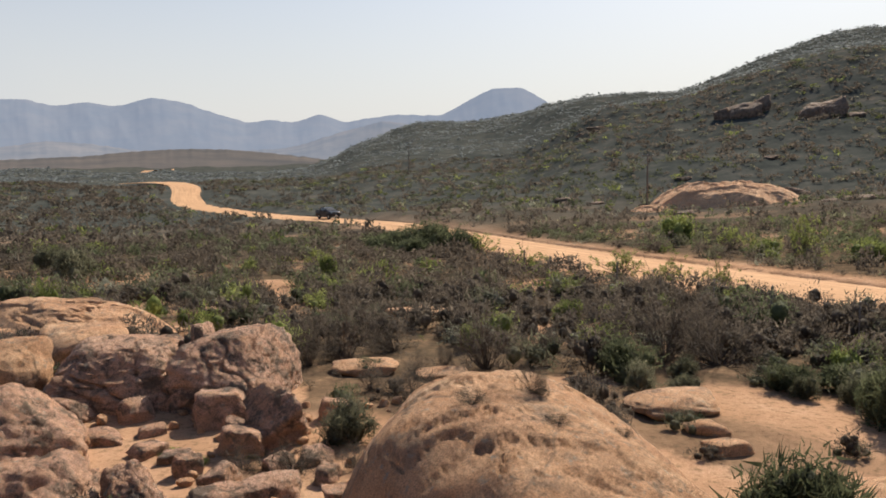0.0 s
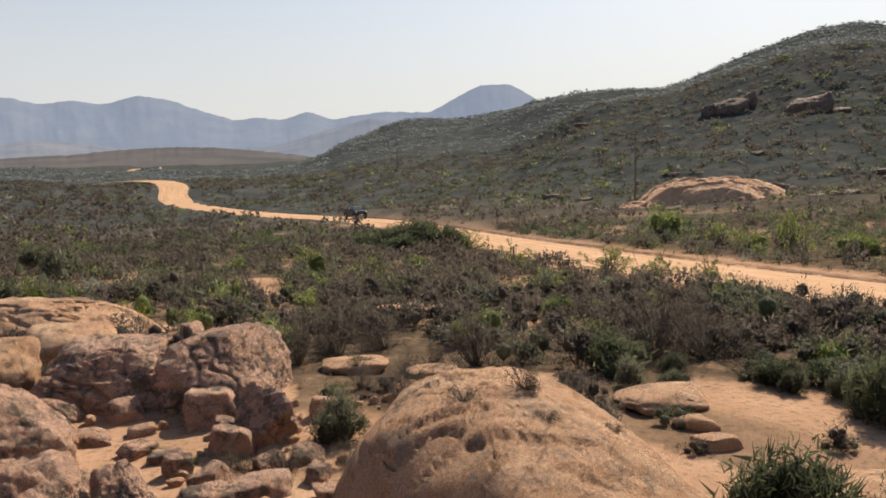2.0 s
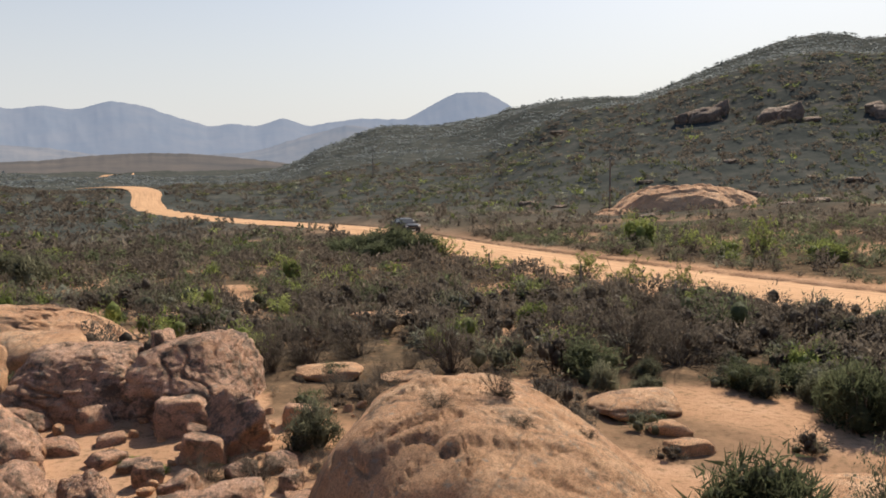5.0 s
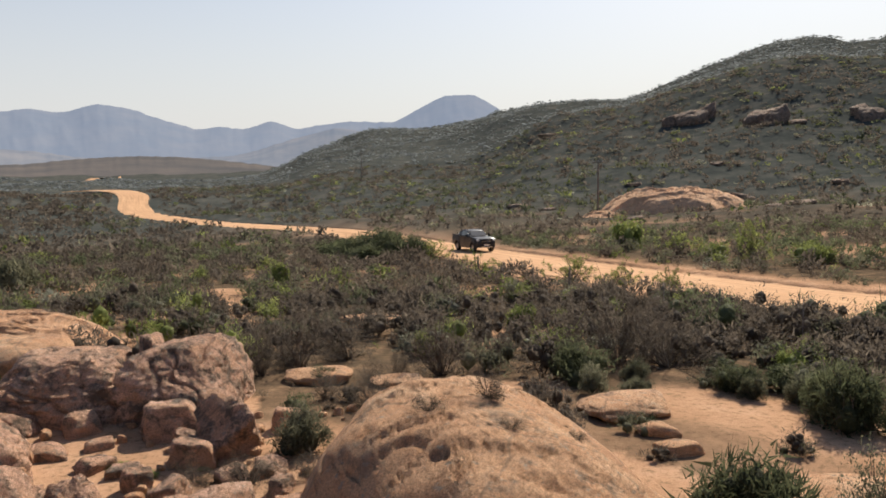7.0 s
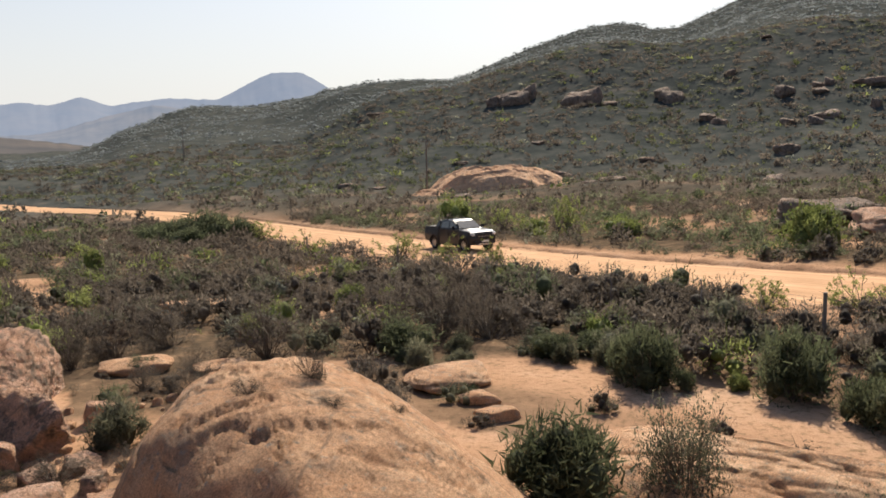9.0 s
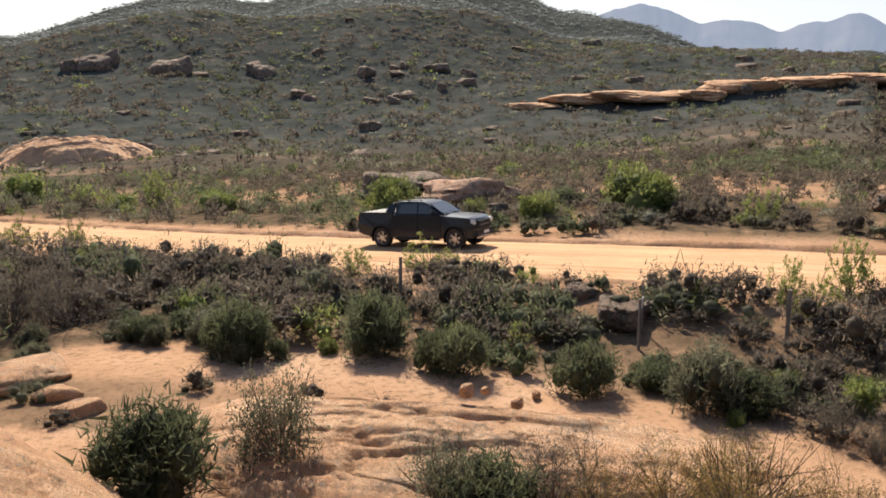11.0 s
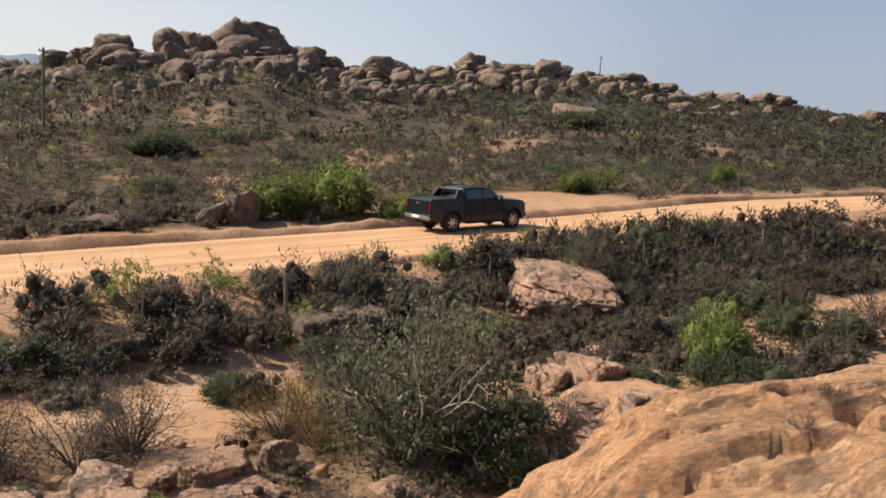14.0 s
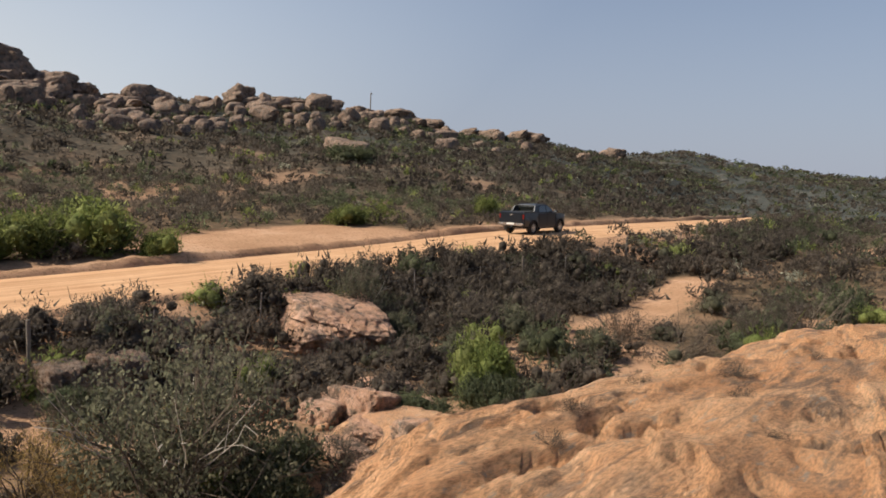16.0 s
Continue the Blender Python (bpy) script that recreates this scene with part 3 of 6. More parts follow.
def lookout_rock():
    s, c = math.sin(radians(165)), math.cos(radians(165))
    uu = np.r_[np.linspace(-12, -2, 30), np.linspace(-1.9, 11, 170)]
    vv = np.r_[np.linspace(-11, 0, 40), np.linspace(0.1, 24, 210)]
    v, u = np.meshgrid(vv, uu, indexing="ij")
    x = EYE[0] + v * s - u * c
    y = EYE[1] + v * c + u * s
    z, _, _ = lookout_z(x, y)
    lay = fbm(u * 0.7, v / 5.5, 1.5, 5, 23) * 0.9 + 0.75 * (u - 0.2 * v)
    z = z + 0.09 * fbm(u, v / 2, 2.8, 3, 22) + 0.05 * fbm(u, v / 4, 0.8, 5, 21) + 0.10 * (lay - np.floor(lay)) ** 6
    pits = fbm(u, v * 0.7, 0.45, 2, 24)
    z = z - 0.07 * smooth(0.72, 0.95, pits)
    for seed, deep, wide in ((61, 0.17, 0.10), (63, 0.14, 0.07), (65, 0.09, 0.12)):
        groove = fbm(u * 0.9 + v * 0.10, v / 3.2, 1.0, 4, seed)
        z = z - deep * np.exp(-(groove / wide) ** 2) * smooth(-0.2, 0.5, fbm(u, v / 2, 1.8, 2, seed + 1))
    z = z + 0.065 * fbm(u, v / 2.5, 0.5, 4, 29)
    crack = fbm(u * 0.9 + v * 0.12, v * 0.22, 1.4, 4, 25)
    z = z - 0.12 * np.exp(-(crack / 0.07) ** 2) * (fbm(u, v, 3, 2, 26) > -0.1)
    me = grid_mesh("granite_outcrop", np.stack([x, y, z], -1).reshape(-1, 3), len(vv), len(uu), GRANITE_BACK)
    if me.polygons[0].normal.z < 0:
        me.flip_normals()
    return tagged(new("granite_outcrop", me), "broad sloping back of bare orange granite with pits and cracks", "rock outcrop")


LOOKOUT = lookout_rock()
DOME = disc_rock("granite_dome", "smooth pinkish granite dome with a long crack", 1.75, 10.0, 2.8, 5.0, 8, 0.90, 5, 2.4, 0.07, 2.4, skew=-0.95)
disc_rock("granite_dome", "small granite lobe beside the larger dome", 0.0, 8.9, 1.0, 1.3, 20, 0.28, 9, 2.0, 0.06, 2.0)
disc_rock("granite_pavement", "flat pale granite pavement with weathered ridges", 8.6, 7.2, 5.4, 2.4, -52, -0.60, 13, 3.4, 0.10, 3.5)
disc_rock("granite_pavement", "low granite slab half covered by sand", 13.1, -9.6, 1.9, 1.2, 40, -0.15, 15, 2.4, 0.07, 3)
disc_rock("granite_slab", "flat pinkish slab behind the big boulders", -10.9, 22.4, 3.6, 2.2, -12, 0.02, 17, 4.0, 0.12, 3)
disc_rock("granite_slab", "broad pale granite slab among scrub", 37.2, 103, 10.5, 7.0, -12, 0.3, 19, 3.6, 0.30, 4, -3.4)
disc_rock("granite_slab", "small pale granite slab among scrub", 27, 101, 3.8, 3.5, 0, -2.3, 20, 2.4, 0.25, 4, -3.6)
for i, (az, el, w, h) in enumerate(((50.5, 0.75, 10, 1.3), (53.5, 1.25, 13, 1.7), (57.5, 1.45, 16, 1.7), (61.0, 1.65, 12, 1.6), (64.2, 2.2, 13, 2.2), (68, 2.5, 14, 1.8), (71.5, 2.75, 12, 1.8))):
    x, y, z, d = on_slope(az, el, 90)
    boulder(x, y, w * 1.1, h * 0.5, -az, 240 + i, 0.9, 5, 0.0, 1.6, z=z - 0.1, label="long pale granite slab on the hillside", name="granite_slab", rough=0.16, facets=8)

# the big blocks and what lies round them
def hewn(x, y, size, foot, top, rz, seed, planes, level=6, blocky=0.9, rough=0.13, tilt=(0, 0), label="cracked orange granite block, dark on its shaded face"):
    """A large joint block set by its width, depth, foot and top."""
    half = (top - foot) / 2
    ob = new("boulder", rock_mesh(seed, level, blocky, 1, rough, GRANITE_BLOCK, planes))
    ob.matrix_basis = place(x, y, foot + half, rz, (size[0] / 2, size[1] / 2, half), *tilt)
    return tagged(ob, label, "boulder")


hewn(-6.62, 16.0, (2.85, 2.5), -1.5, 0.40, 4, 101, [((-0.9, -0.2, 0.6), 0.85), ((0.1, -0.75, 0.5), 0.82), ((0.1, 0.0, 1), 0.88)])
hewn(-4.08, 16.2, (2.2, 2.6), -1.5, 0.50, -6, 117, [((0.9, -0.2, 0.55), 0.72), ((0.3, -0.8, 0.75), 0.72), ((-0.15, 0, 1), 0.92)], label="sunlit orange granite block split off its neighbour")
hewn(-5.05, 16.9, (0.6, 0.9), -0.6, 0.50, 30, 103, [((0.5, -0.5, 0.8), 0.7)], 5, label="small granite wedge in the split between two blocks")
hewn(-2.75, 13.5, (1.15, 1.0), -1.35, 0.05, 25, 104, [((-0.7, -0.3, 0.6), 0.6), ((0.8, 0, 0.65), 0.7)], 5, 0.6, 0.22, (6, 14), "dark jagged upright granite rock leaning on the slope")
hewn(-6.9, 12.5, (2.2, 1.8), -1.5, 0.30, 32, 105, [((0.75, -0.1, 0.75), 0.66), ((0.1, -0.7, 0.6), 0.8)], 5, 0.7, 0.17)
hewn(-5.35, 9.9, (1.9, 1.4), -1.4, 0.05, 14, 106, [((0.8, -0.2, 0.6), 0.72), ((0, -0.6, 0.8), 0.8)], 5, 0.7, 0.2, label="lichen-crusted granite block on bare stony ground")
hewn(-3.95, 10.2, (0.8, 0.9), -1.4, -0.28, 40, 107, [((0.6, -0.4, 0.7), 0.72)], 5, 0.6, 0.2, label="lichen-crusted granite block on bare stony ground")
LEFT_ROCKS = [(-4.1, 14.6, 1.15, 0.62, 12, 0.8, 0.8, 0), (-5.8, 14.7, 0.7, 0.38, 20, 0.9, 0.6, 10), (-3.3, 13.0, 0.8, 0.42, 0, 0.9, 0.6, 0), (-3.9, 11.9, 0.5, 0.34, 40, 0.8, 0.7, 12), (-3.2, 11.4, 0.6, 0.34, 70, 0.8, 0.8, -14),
              (-2.4, 11.1, 1.0, 0.26, 15, 0.6, 0.8, 8), (-7.1, 14.4, 0.75, 0.5, 10, 0.8, 0.6, 0), (-6.0, 13.5, 0.8, 0.2, 10, 0.7, 0.8, 6), (-4.9, 12.9, 0.65, 0.2, 60, 0.7, 0.8, 5), (-4.3, 12.6, 0.5, 0.16, 10, 0.7, 0.8, 0),
              (-5.2, 13.9, 0.55, 0.18, 34, 0.6, 0.8, 4), (-3.6, 13.9, 0.45, 0.25, 5, 0.8, 0.7, 8), (-2.5, 12.1, 0.5, 0.22, 50, 0.8, 0.7, 0), (-1.9, 12.4, 0.6, 0.2, 12, 0.8, 0.7, 7), (-1.6, 11.6, 0.45, 0.26, 77, 0.8, 0.6, 0),
              (-3.0, 10.7, 0.7, 0.24, 31, 0.7, 0.8, 5), (-1.3, 10.9, 0.5, 0.2, 14, 0.8, 0.7, 0), (-1.9, 14.6, 0.6, 0.36, 14, 0.8, 0.6, 0), (-0.7, 11.7, 0.42, 0.2, 14, 0.8, 0.7, 0), (-3.6, 15.0, 0.5, 0.3, 60, 0.9, 0.7, 10)]
for i, (x, y, w, h, rz, deep, blocky, tilt) in enumerate(LEFT_ROCKS):
    boulder(x, y, w, h, rz, 100 + i, deep, 4, blocky, 0.3, tilt, facets=4, rough=0.17, mat=GRANITE_BLOCK, label="angular granite stone on bare stony ground")
MORE_ROCKS = [(-11.2, 21.6, 2.6, 0.75, 0), (-8.9, 19.4, 2.2, 0.85, 30), (-1.7, 18.4, 1.7, 0.3, 10), (0.2, 17.6, 1.2, 0.22, 0), (-0.7, 27.5, 2.4, 0.4, 0), (4.75, 15.0, 2.0, 0.32, 12), (4.9, 13.7, 0.75, 0.2, 0),
              (5.0, 12.7, 0.8, 0.2, 20), (-6.0, 12.4, 0.5, 0.3, 0), (-9.2, 16.0, 2.2, 1.2, 20), (-8.4, 12.6, 1.8, 1.5, 60)]
for i, (x, y, w, h, rz) in enumerate(MORE_ROCKS):
    boulder(x, y, w, h, rz, 140 + i, 0.75, 4, 0.45, 0.3)
CLUSTER = [(12.1, -1.6, 1.0, 0.4), (12.6, -2.5, 0.5, 0.4), (11.1, 0.55, 0.95, 0.36), (12.0, -0.1, 1.0, 0.38), (11.2, -0.5, 0.95, 0.33), (11.7, 1.4, 1.3, 0.26), (10.65, -0.1, 0.7, 0.35), (10.5, 1.0, 0.68, 0.38),
           (10.4, 0.3, 0.8, 0.3), (10.5, 1.85, 1.15, 0.38), (11.4, -1.7, 1.05, 0.22), (10.65, -0.6, 0.75, 0.24), (12.2, -0.9, 0.5, 0.26), (9.6, 1.6, 1.2, 0.3), (9.3, 2.6, 1.0, 0.25)]
for i, (x, y, w, h) in enumerate(CLUSTER):
    tagged(boulder(x, y, w * 1.25, h, 118 + 17 * (i % 5), 160 + i, 0.62, 5 if w > 0.9 else 4, 0.85, 0.35, tilt=4 * (i % 3) - 4, facets=4, rough=0.2, mat=GRANITE_BLOCK), "tumbled granite block in a rock pile", group="rock pile")
LEDGES = [(18.5, -0.35, 1.2, 0.42), (19.4, -5.45, 2.0, 0.8), (20.1, -7.1, 1.0, 0.58), (18.95, -4.15, 1.45, 0.7), (16.3, 9.6, 2.0, 0.42), (16.9, 11.3, 1.0, 0.32),
          (18.5, -1.2, 0.9, 0.3), (14.65, 4.1, 0.48, 0.24), (14.7, -9.1, 1.3, 0.62), (15.0, -8.3, 0.9, 0.45), (13.8, -8.7, 1.4, 0.33), (12.6, -8.85, 0.95, 0.6), (15.2, -8.2, 0.6, 0.35), (16.2, -10.6, 1.6, 0.33), (15.6, -9.4, 1.7, 0.28), (14.4, -10.2, 1.3, 0.26), (13.0, -7.8, 1.2, 0.24), (16.6, -7.4, 1.4, 0.3), (11.8, -7.6, 1.0, 0.25), (10.6, -4.0, 1.1, 0.28), (11.0, -6.6, 0.9, 0.3)]
for i, (x, y, w, h) in enumerate(LEDGES):
    boulder(x, y, w, h, -25 + 11 * (i % 5), 180 + i, 0.65, 5 if w > 1.2 else 4, 0.85, 0.35, tilt=3 * (i % 3) - 3, facets=4, rough=0.2, mat=GRANITE_BLOCK if i in (8, 9, 10, 11, 12, 13) or i > 13 else GRANITE_DULL, label="pinkish granite ledge on the bank below the road" if w > 1.2 else "")
hewn(21.8, -12.0, (5.0, 3.2), z_at(21.8, -12.0) - 0.6, z_at(21.8, -12.0) + 1.1, -12, 221, [((-0.3, -0.2, 0.9), 0.75), ((-0.8, 0, 0.6), 0.8)], 6, 0.75, 0.17, label="large reddish granite boulder on the bank below the road")
FAR_ROCKS = [(32.5, 30.3, 5.8, 0.95), (37.6, 40, 4.2, 1.0), (33.2, -3.9, 1.8, 1.2), (33.1, -2.7, 1.3, 0.75), (32.1, 36.3, 4.6, 1.3), (36.4, 10.1, 1.6, 0.66), (32.8, 1.0, 2.4, 0.5), (83, -46, 6.8, 2.0), (29.6, 25.5, 1.1, 0.5), (31, 20, 0.9, 0.4)]
for i, (x, y, w, h) in enumerate(FAR_ROCKS):
    boulder(x, y, w, h, -20, 210 + i, 0.7, 4, 0.3, 0.3, rough=0.2, facets=6, mat=GRANITE_BLOCK if i == 0 else GRANITE_DULL, label="reddish granite rock among scrub beyond the road")


def shared_rock(me, x, y, z, w, h, rz, label, group, name="boulder", sink=0.3, deep=0.8):
    ob = new(name, me)
    half = h * (1 + sink) / 2
    ob.matrix_basis = place(x, y, z + h - half, rz, (w / 2, w * deep / 2, half))
    return tagged(ob, label, "boulder", group)


RUBBLE = []


def rubble(me, x, y, z, w, h, rz, tilt=0.0, sink=0.3):
    half = h * (1 + sink) / 2
    m = np.array(place(x, y, z + h - half, rz, (w / 2, w * 0.4, half), tilt, -tilt))
    v = np.empty(len(me.vertices) * 3, np.float32)
    me.vertices.foreach_get("co", v)
    f = np.empty(len(me.polygons) * 3, np.int32)
    me.polygons.foreach_get("vertices", f)
    RUBBLE.append((v.reshape(-1, 3) @ m[:3, :3].T + m[:3, 3], f.reshape(-1, 3)))


# the rocky crest: tors that break the skyline, then the blocks that litter its slope
rng = random.Random(5)
TORS = [(83.4, 4.95, 2.6), (85.6, 5.5, 3.5), (87.2, 6.5, 5.0), (88.4, 5.7, 4), (90.7, 7.2, 5.5), (92.2, 7.0, 5), (94.5, 7.6, 5.5), (96.1, 8.1, 6.5), (97.6, 7.2, 5), (99.4, 6.55, 7), (101.2, 6.2, 5), (103.5, 5.7, 4),
        (105.6, 6.3, 5), (108.8, 6.0, 4), (111.1, 6.7, 5), (114.2, 6.25, 6), (116.8, 6.55, 5), (119.2, 6.0, 5), (122.3, 6.05, 7), (124.5, 5.5, 5), (128.5, 4.9, 7), (131.5, 4.9, 8), (137.5, 3.85, 6)]
for i, (az, el, w) in enumerate(TORS):
    d = float(np.interp(az, RIDGE_D_AZ, RIDGE_D)) * 0.985
    x, y = EYE[0] + d * math.sin(radians(az)), EYE[1] + d * math.cos(radians(az))
    low = z_at(x, y)
    top = min(EYE[2] + d * math.tan(radians(el)), low + 6)
    shared_rock(ROCKS[i % 8], x, y, low, w * 1.25, max(top - low, 1.0) * 0.97, 40 * i, "granite tor standing on the ridge crest", "ridge tors")
    for k in range(8 if az < 106 else 3):
        a2 = az + rng.uniform(-1.4, 1.4)
        d2 = d - rng.uniform(0, 9)
        x, y = EYE[0] + d2 * math.sin(radians(a2)), EYE[1] + d2 * math.cos(radians(a2))
        rubble(STONES[k % 5], x, y, z_at(x, y), rng.uniform(2.0, 6.0), rng.uniform(0.8, 2.2) + 0.3 * max(top - low - 1, 0) * (k < 3), rng.uniform(0, 180), rng.uniform(-18, 18))
for i in range(210):
    az = rng.triangular(82, 138, 98)
    d = float(np.interp(az, RIDGE_D_AZ, RIDGE_D)) * rng.uniform(0.74, 0.98)
    x, y = EYE[0] + d * math.sin(radians(az)), EYE[1] + d * math.cos(radians(az))
    w = rng.uniform(0.9, 3.0) * (1.7 if rng.random() < 0.15 else 1)
    rubble(STONES[i % 5], x, y, z_at(x, y), w, w * rng.uniform(0.4, 0.75), rng.uniform(0, 180), rng.uniform(-15, 15))
for i in range(46):
    az, d = rng.uniform(8, 80), rng.uniform(70, 230)
    x, y = EYE[0] + d * math.sin(radians(az)), EYE[1] + d * math.cos(radians(az))
    w = rng.uniform(1.2, 4.5) * d / 140
    shared_rock(ROCKS[i % 8], x, y, z_at(x, y), w, w * rng.uniform(0.12, 0.28), rng.uniform(0, 180), "low granite outcrop between hillside bushes", "hillside outcrops", sink=1.0)
for az, el, w, h in ((20.6, 2.6, 13, 6), (25.2, 2.5, 17, 5), (31.5, 2.6, 14, 4), (34.5, 1.0, 10, 2), (38.5, 2.8, 9, 3), (41, 1.2, 9, 2), (45.5, 2.2, 9, 2.5), (73.5, 3.2, 9, 3.6), (75, 3.0, 6, 3.0), (77.5, 3.3, 7, 3), (79.5, 3.0, 8, 3.4), (81, 3.4, 7, 3)):
    x, y, z, d = on_slope(az, el, 90)
    boulder(x, y, w * rng.uniform(0.4, 0.65), h * 0.55, az * 7, 260 + int(az * 3), 0.8, 4, 0.0, 1.2, z=z - 0.4, mat=GRANITE_DULL, rough=0.22, label="rounded granite outcrop on the hillside")
    for k in range(2):
        x2, y2 = x + rng.uniform(-8, 8), y + rng.uniform(-6, 6)
        shared_rock(ROCKS[k], x2, y2, z_at(x2, y2), w * rng.uniform(0.2, 0.4), h * rng.uniform(0.3, 0.6), az * 7, "granite block beside a hillside outcrop", "hillside outcrops", sink=0.8)
vs, fs, o = [], [], 0
for v, f in RUBBLE:
    vs.append(v)
    fs.append(f + o)
    o += len(v)
tagged(new("ridge_rubble", mesh_from("ridge_rubble", np.concatenate(vs), np.concatenate(fs), GRANITE_DULL)), "jumbled granite blocks on the ridge and its slope", "rubble", kind="stuff")
# loose stones close by
for i in range(170):
    spot = rng.random()
    if spot < 0.45:
        x, y = rng.uniform(-7.2, -0.6), rng.uniform(10.2, 15.5)
    elif spot < 0.7:
        x, y = rng.uniform(6.5, 14), rng.uniform(-3.5, 9)
    else:
        x, y = rng.uniform(11, 17), rng.uniform(-11, -5)
    w = rng.uniform(0.07, 0.30)
    shared_rock(STONES[i % 5], x, y, z_at(x, y), w, w * rng.uniform(0.4, 0.75), rng.uniform(0, 180), "small loose granite stone", "loose stones", "stone")
for x, y, w, h in ((9.76, 8.3, 0.32, 0.24), (10.1, 8.2, 0.2, 0.13), (10.0, 7.4, 0.28, 0.18)):
    shared_rock(STONES[1], x, y, -0.66, w, h, 30, "small dark stone lying on the pavement of granite", "loose stones", "stone", 0.1)


# ------------------------------------------------------------ plants
def foliage_material(name, a, b, glow=0.35, rough=0.7, speckle=7.0):
    m, nt, bsdf = material(name, rough, spec=0.15)
    v = position(nt)
    info = nt.nodes.new("ShaderNodeObjectInfo")
    geo = nt.nodes.new("ShaderNodeNewGeometry")
    patch = tex(nt, "Noise", 0.9, 3, 0.6, v)
    c = ramp(nt, patch, [(0.35, a), (0.65, b)])
    leaf = nt.nodes.new("ShaderNodeMapRange")
    leaf.inputs[3].default_value, leaf.inputs[4].default_value = 0.6, 1.35
    nt.links.new(geo.outputs["Random Per Island"], leaf.inputs[0])
    bush = nt.nodes.new("ShaderNodeMapRange")
    bush.inputs[3].default_value, bush.inputs[4].default_value = 0.78, 1.22
    nt.links.new(info.outputs["Random"], bush.inputs[0])
    c = mix(nt, 1.0, c, leaf.outputs[0], "MULTIPLY")
    c = mix(nt, 1.0, c, bush.outputs[0], "MULTIPLY")
    speck = tex(nt, "Noise", speckle, 5, 0.75, v)
    c = mix(nt, 1.0, c, ramp(nt, speck, [(0.34, (0.6, 0.6, 0.6)), (0.5, (1.0, 1.0, 1.0)), (0.66, (1.45, 1.42, 1.35))]), "MULTIPLY")
    nt.links.new(c, bsdf.inputs["Base Color"])
    nt.links.new(bump(nt, speck, 0.6, 0.4 / speckle), bsdf.inputs["Normal"])
    tr = nt.nodes.new("ShaderNodeBsdfTranslucent")
    nt.links.new(c, tr.inputs[0])
    ms = nt.nodes.new("ShaderNodeMixShader")
    ms.inputs[0].default_value = glow
    nt.links.new(bsdf.outputs[0], ms.inputs[1])
    nt.links.new(tr.outputs[0], ms.inputs[2])
    out = [n for n in nt.nodes if n.type == "OUTPUT_MATERIAL"][0]
    nt.links.new(ms.outputs[0], out.inputs["Surface"])
    return m


BARK, bnt, bb = material("grey_bark", 0.9, color=(0.11, 0.085, 0.065))
nbk = ramp(bnt, tex(bnt, "Noise", 14, 4, 0.6, position(bnt)), [(0.3, (0.06, 0.045, 0.035)), (0.7, (0.17, 0.135, 0.10))])
bnt.links.new(nbk, bb.inputs["Base Color"])
PALE, pnt, pb = material("bleached_dead_wood", 0.9, color=(0.42, 0.38, 0.33))
npk = ramp(pnt, tex(pnt, "Noise", 20, 4, 0.6, position(pnt)), [(0.3, (0.26, 0.23, 0.2)), (0.7, (0.50, 0.46, 0.40))])
pnt.links.new(npk, pb.inputs["Base Color"])
LEAF = {
    "dry": foliage_material("dry_twiggy_leaves", (0.092, 0.075, 0.060), (0.145, 0.120, 0.095), 0.58),
    "dark": foliage_material("dark_green_leaves", (0.075, 0.088, 0.048), (0.125, 0.135, 0.075), 0.58),
    "olive": foliage_material("olive_grey_leaves", (0.098, 0.101, 0.064), (0.160, 0.155, 0.103), 0.58),
    "bright": foliage_material("fresh_green_leaves", (0.125, 0.155, 0.045), (0.215, 0.235, 0.08), 0.5),
    "gold": foliage_material("golden_brown_leaves", (0.20, 0.135, 0.05), (0.29, 0.205, 0.08), 0.45),
    "tip": foliage_material("yellow_green_leaves", (0.17, 0.20, 0.06), (0.27, 0.29, 0.10), 0.5),
    "pale": foliage_material("silvery_leaves", (0.21, 0.21, 0.15), (0.31, 0.31, 0.235), 0.4),
}
# blue-grey leaf colour: haze over the far hills is painted into the scrub
LEAF_HILL_HAZE = foliage_material("hill_scrub_haze_tint", (0.145, 0.162, 0.166), (0.205, 0.222, 0.222), 0.5, speckle=1.6)
WORDS = {"dry": "grey-brown twiggy dry shrub on sandy ground", "dark": "dense dark green shrub on sandy ground", "olive": "olive-grey shrub with fine small leaves", "bright": "fresh green leafy bush on sand",
         "gold": "golden-brown feathery shrub on sand", "tip": "leggy shrub with yellow-green leaf tips", "pale": "silvery grey-green shrub on sand"}


def leaves(rs, at, n, size, spread, slim=0.42, up=0.5, single=False):
    """n small rhombic leaves round each point."""
    p = np.repeat(at, n, axis=0) + rs.normal(0, spread, (len(at) * n, 3))
    d = rs.normal(0, 1, p.shape) + np.array([0, 0, up]) + 0.25 * (p / (np.linalg.norm(p, axis=1)[:, None] + 1e-6))
    d /= np.linalg.norm(d, axis=1)[:, None]
    w = np.cross(d, rs.normal(0, 1, p.shape))
    w /= np.linalg.norm(w, axis=1)[:, None] + 1e-9
    L = size * rs.uniform(0.6, 1.4, (len(p), 1))
    if single:
        v = np.stack([p - d * L / 2 + w * L * slim / 2, p - d * L / 2 - w * L * slim / 2, p + d * L / 2], 1).reshape(-1, 3)
        return v, np.arange(len(v)).reshape(-1, 3)
    v = np.stack([p - d * L / 2, p + w * L * slim / 2, p + d * L / 2, p - w * L * slim / 2], 1).reshape(-1, 3)
    k = np.arange(len(p))[:, None] * 4
    return v, np.concatenate([k + [0, 1, 2], k + [0, 2, 3]])


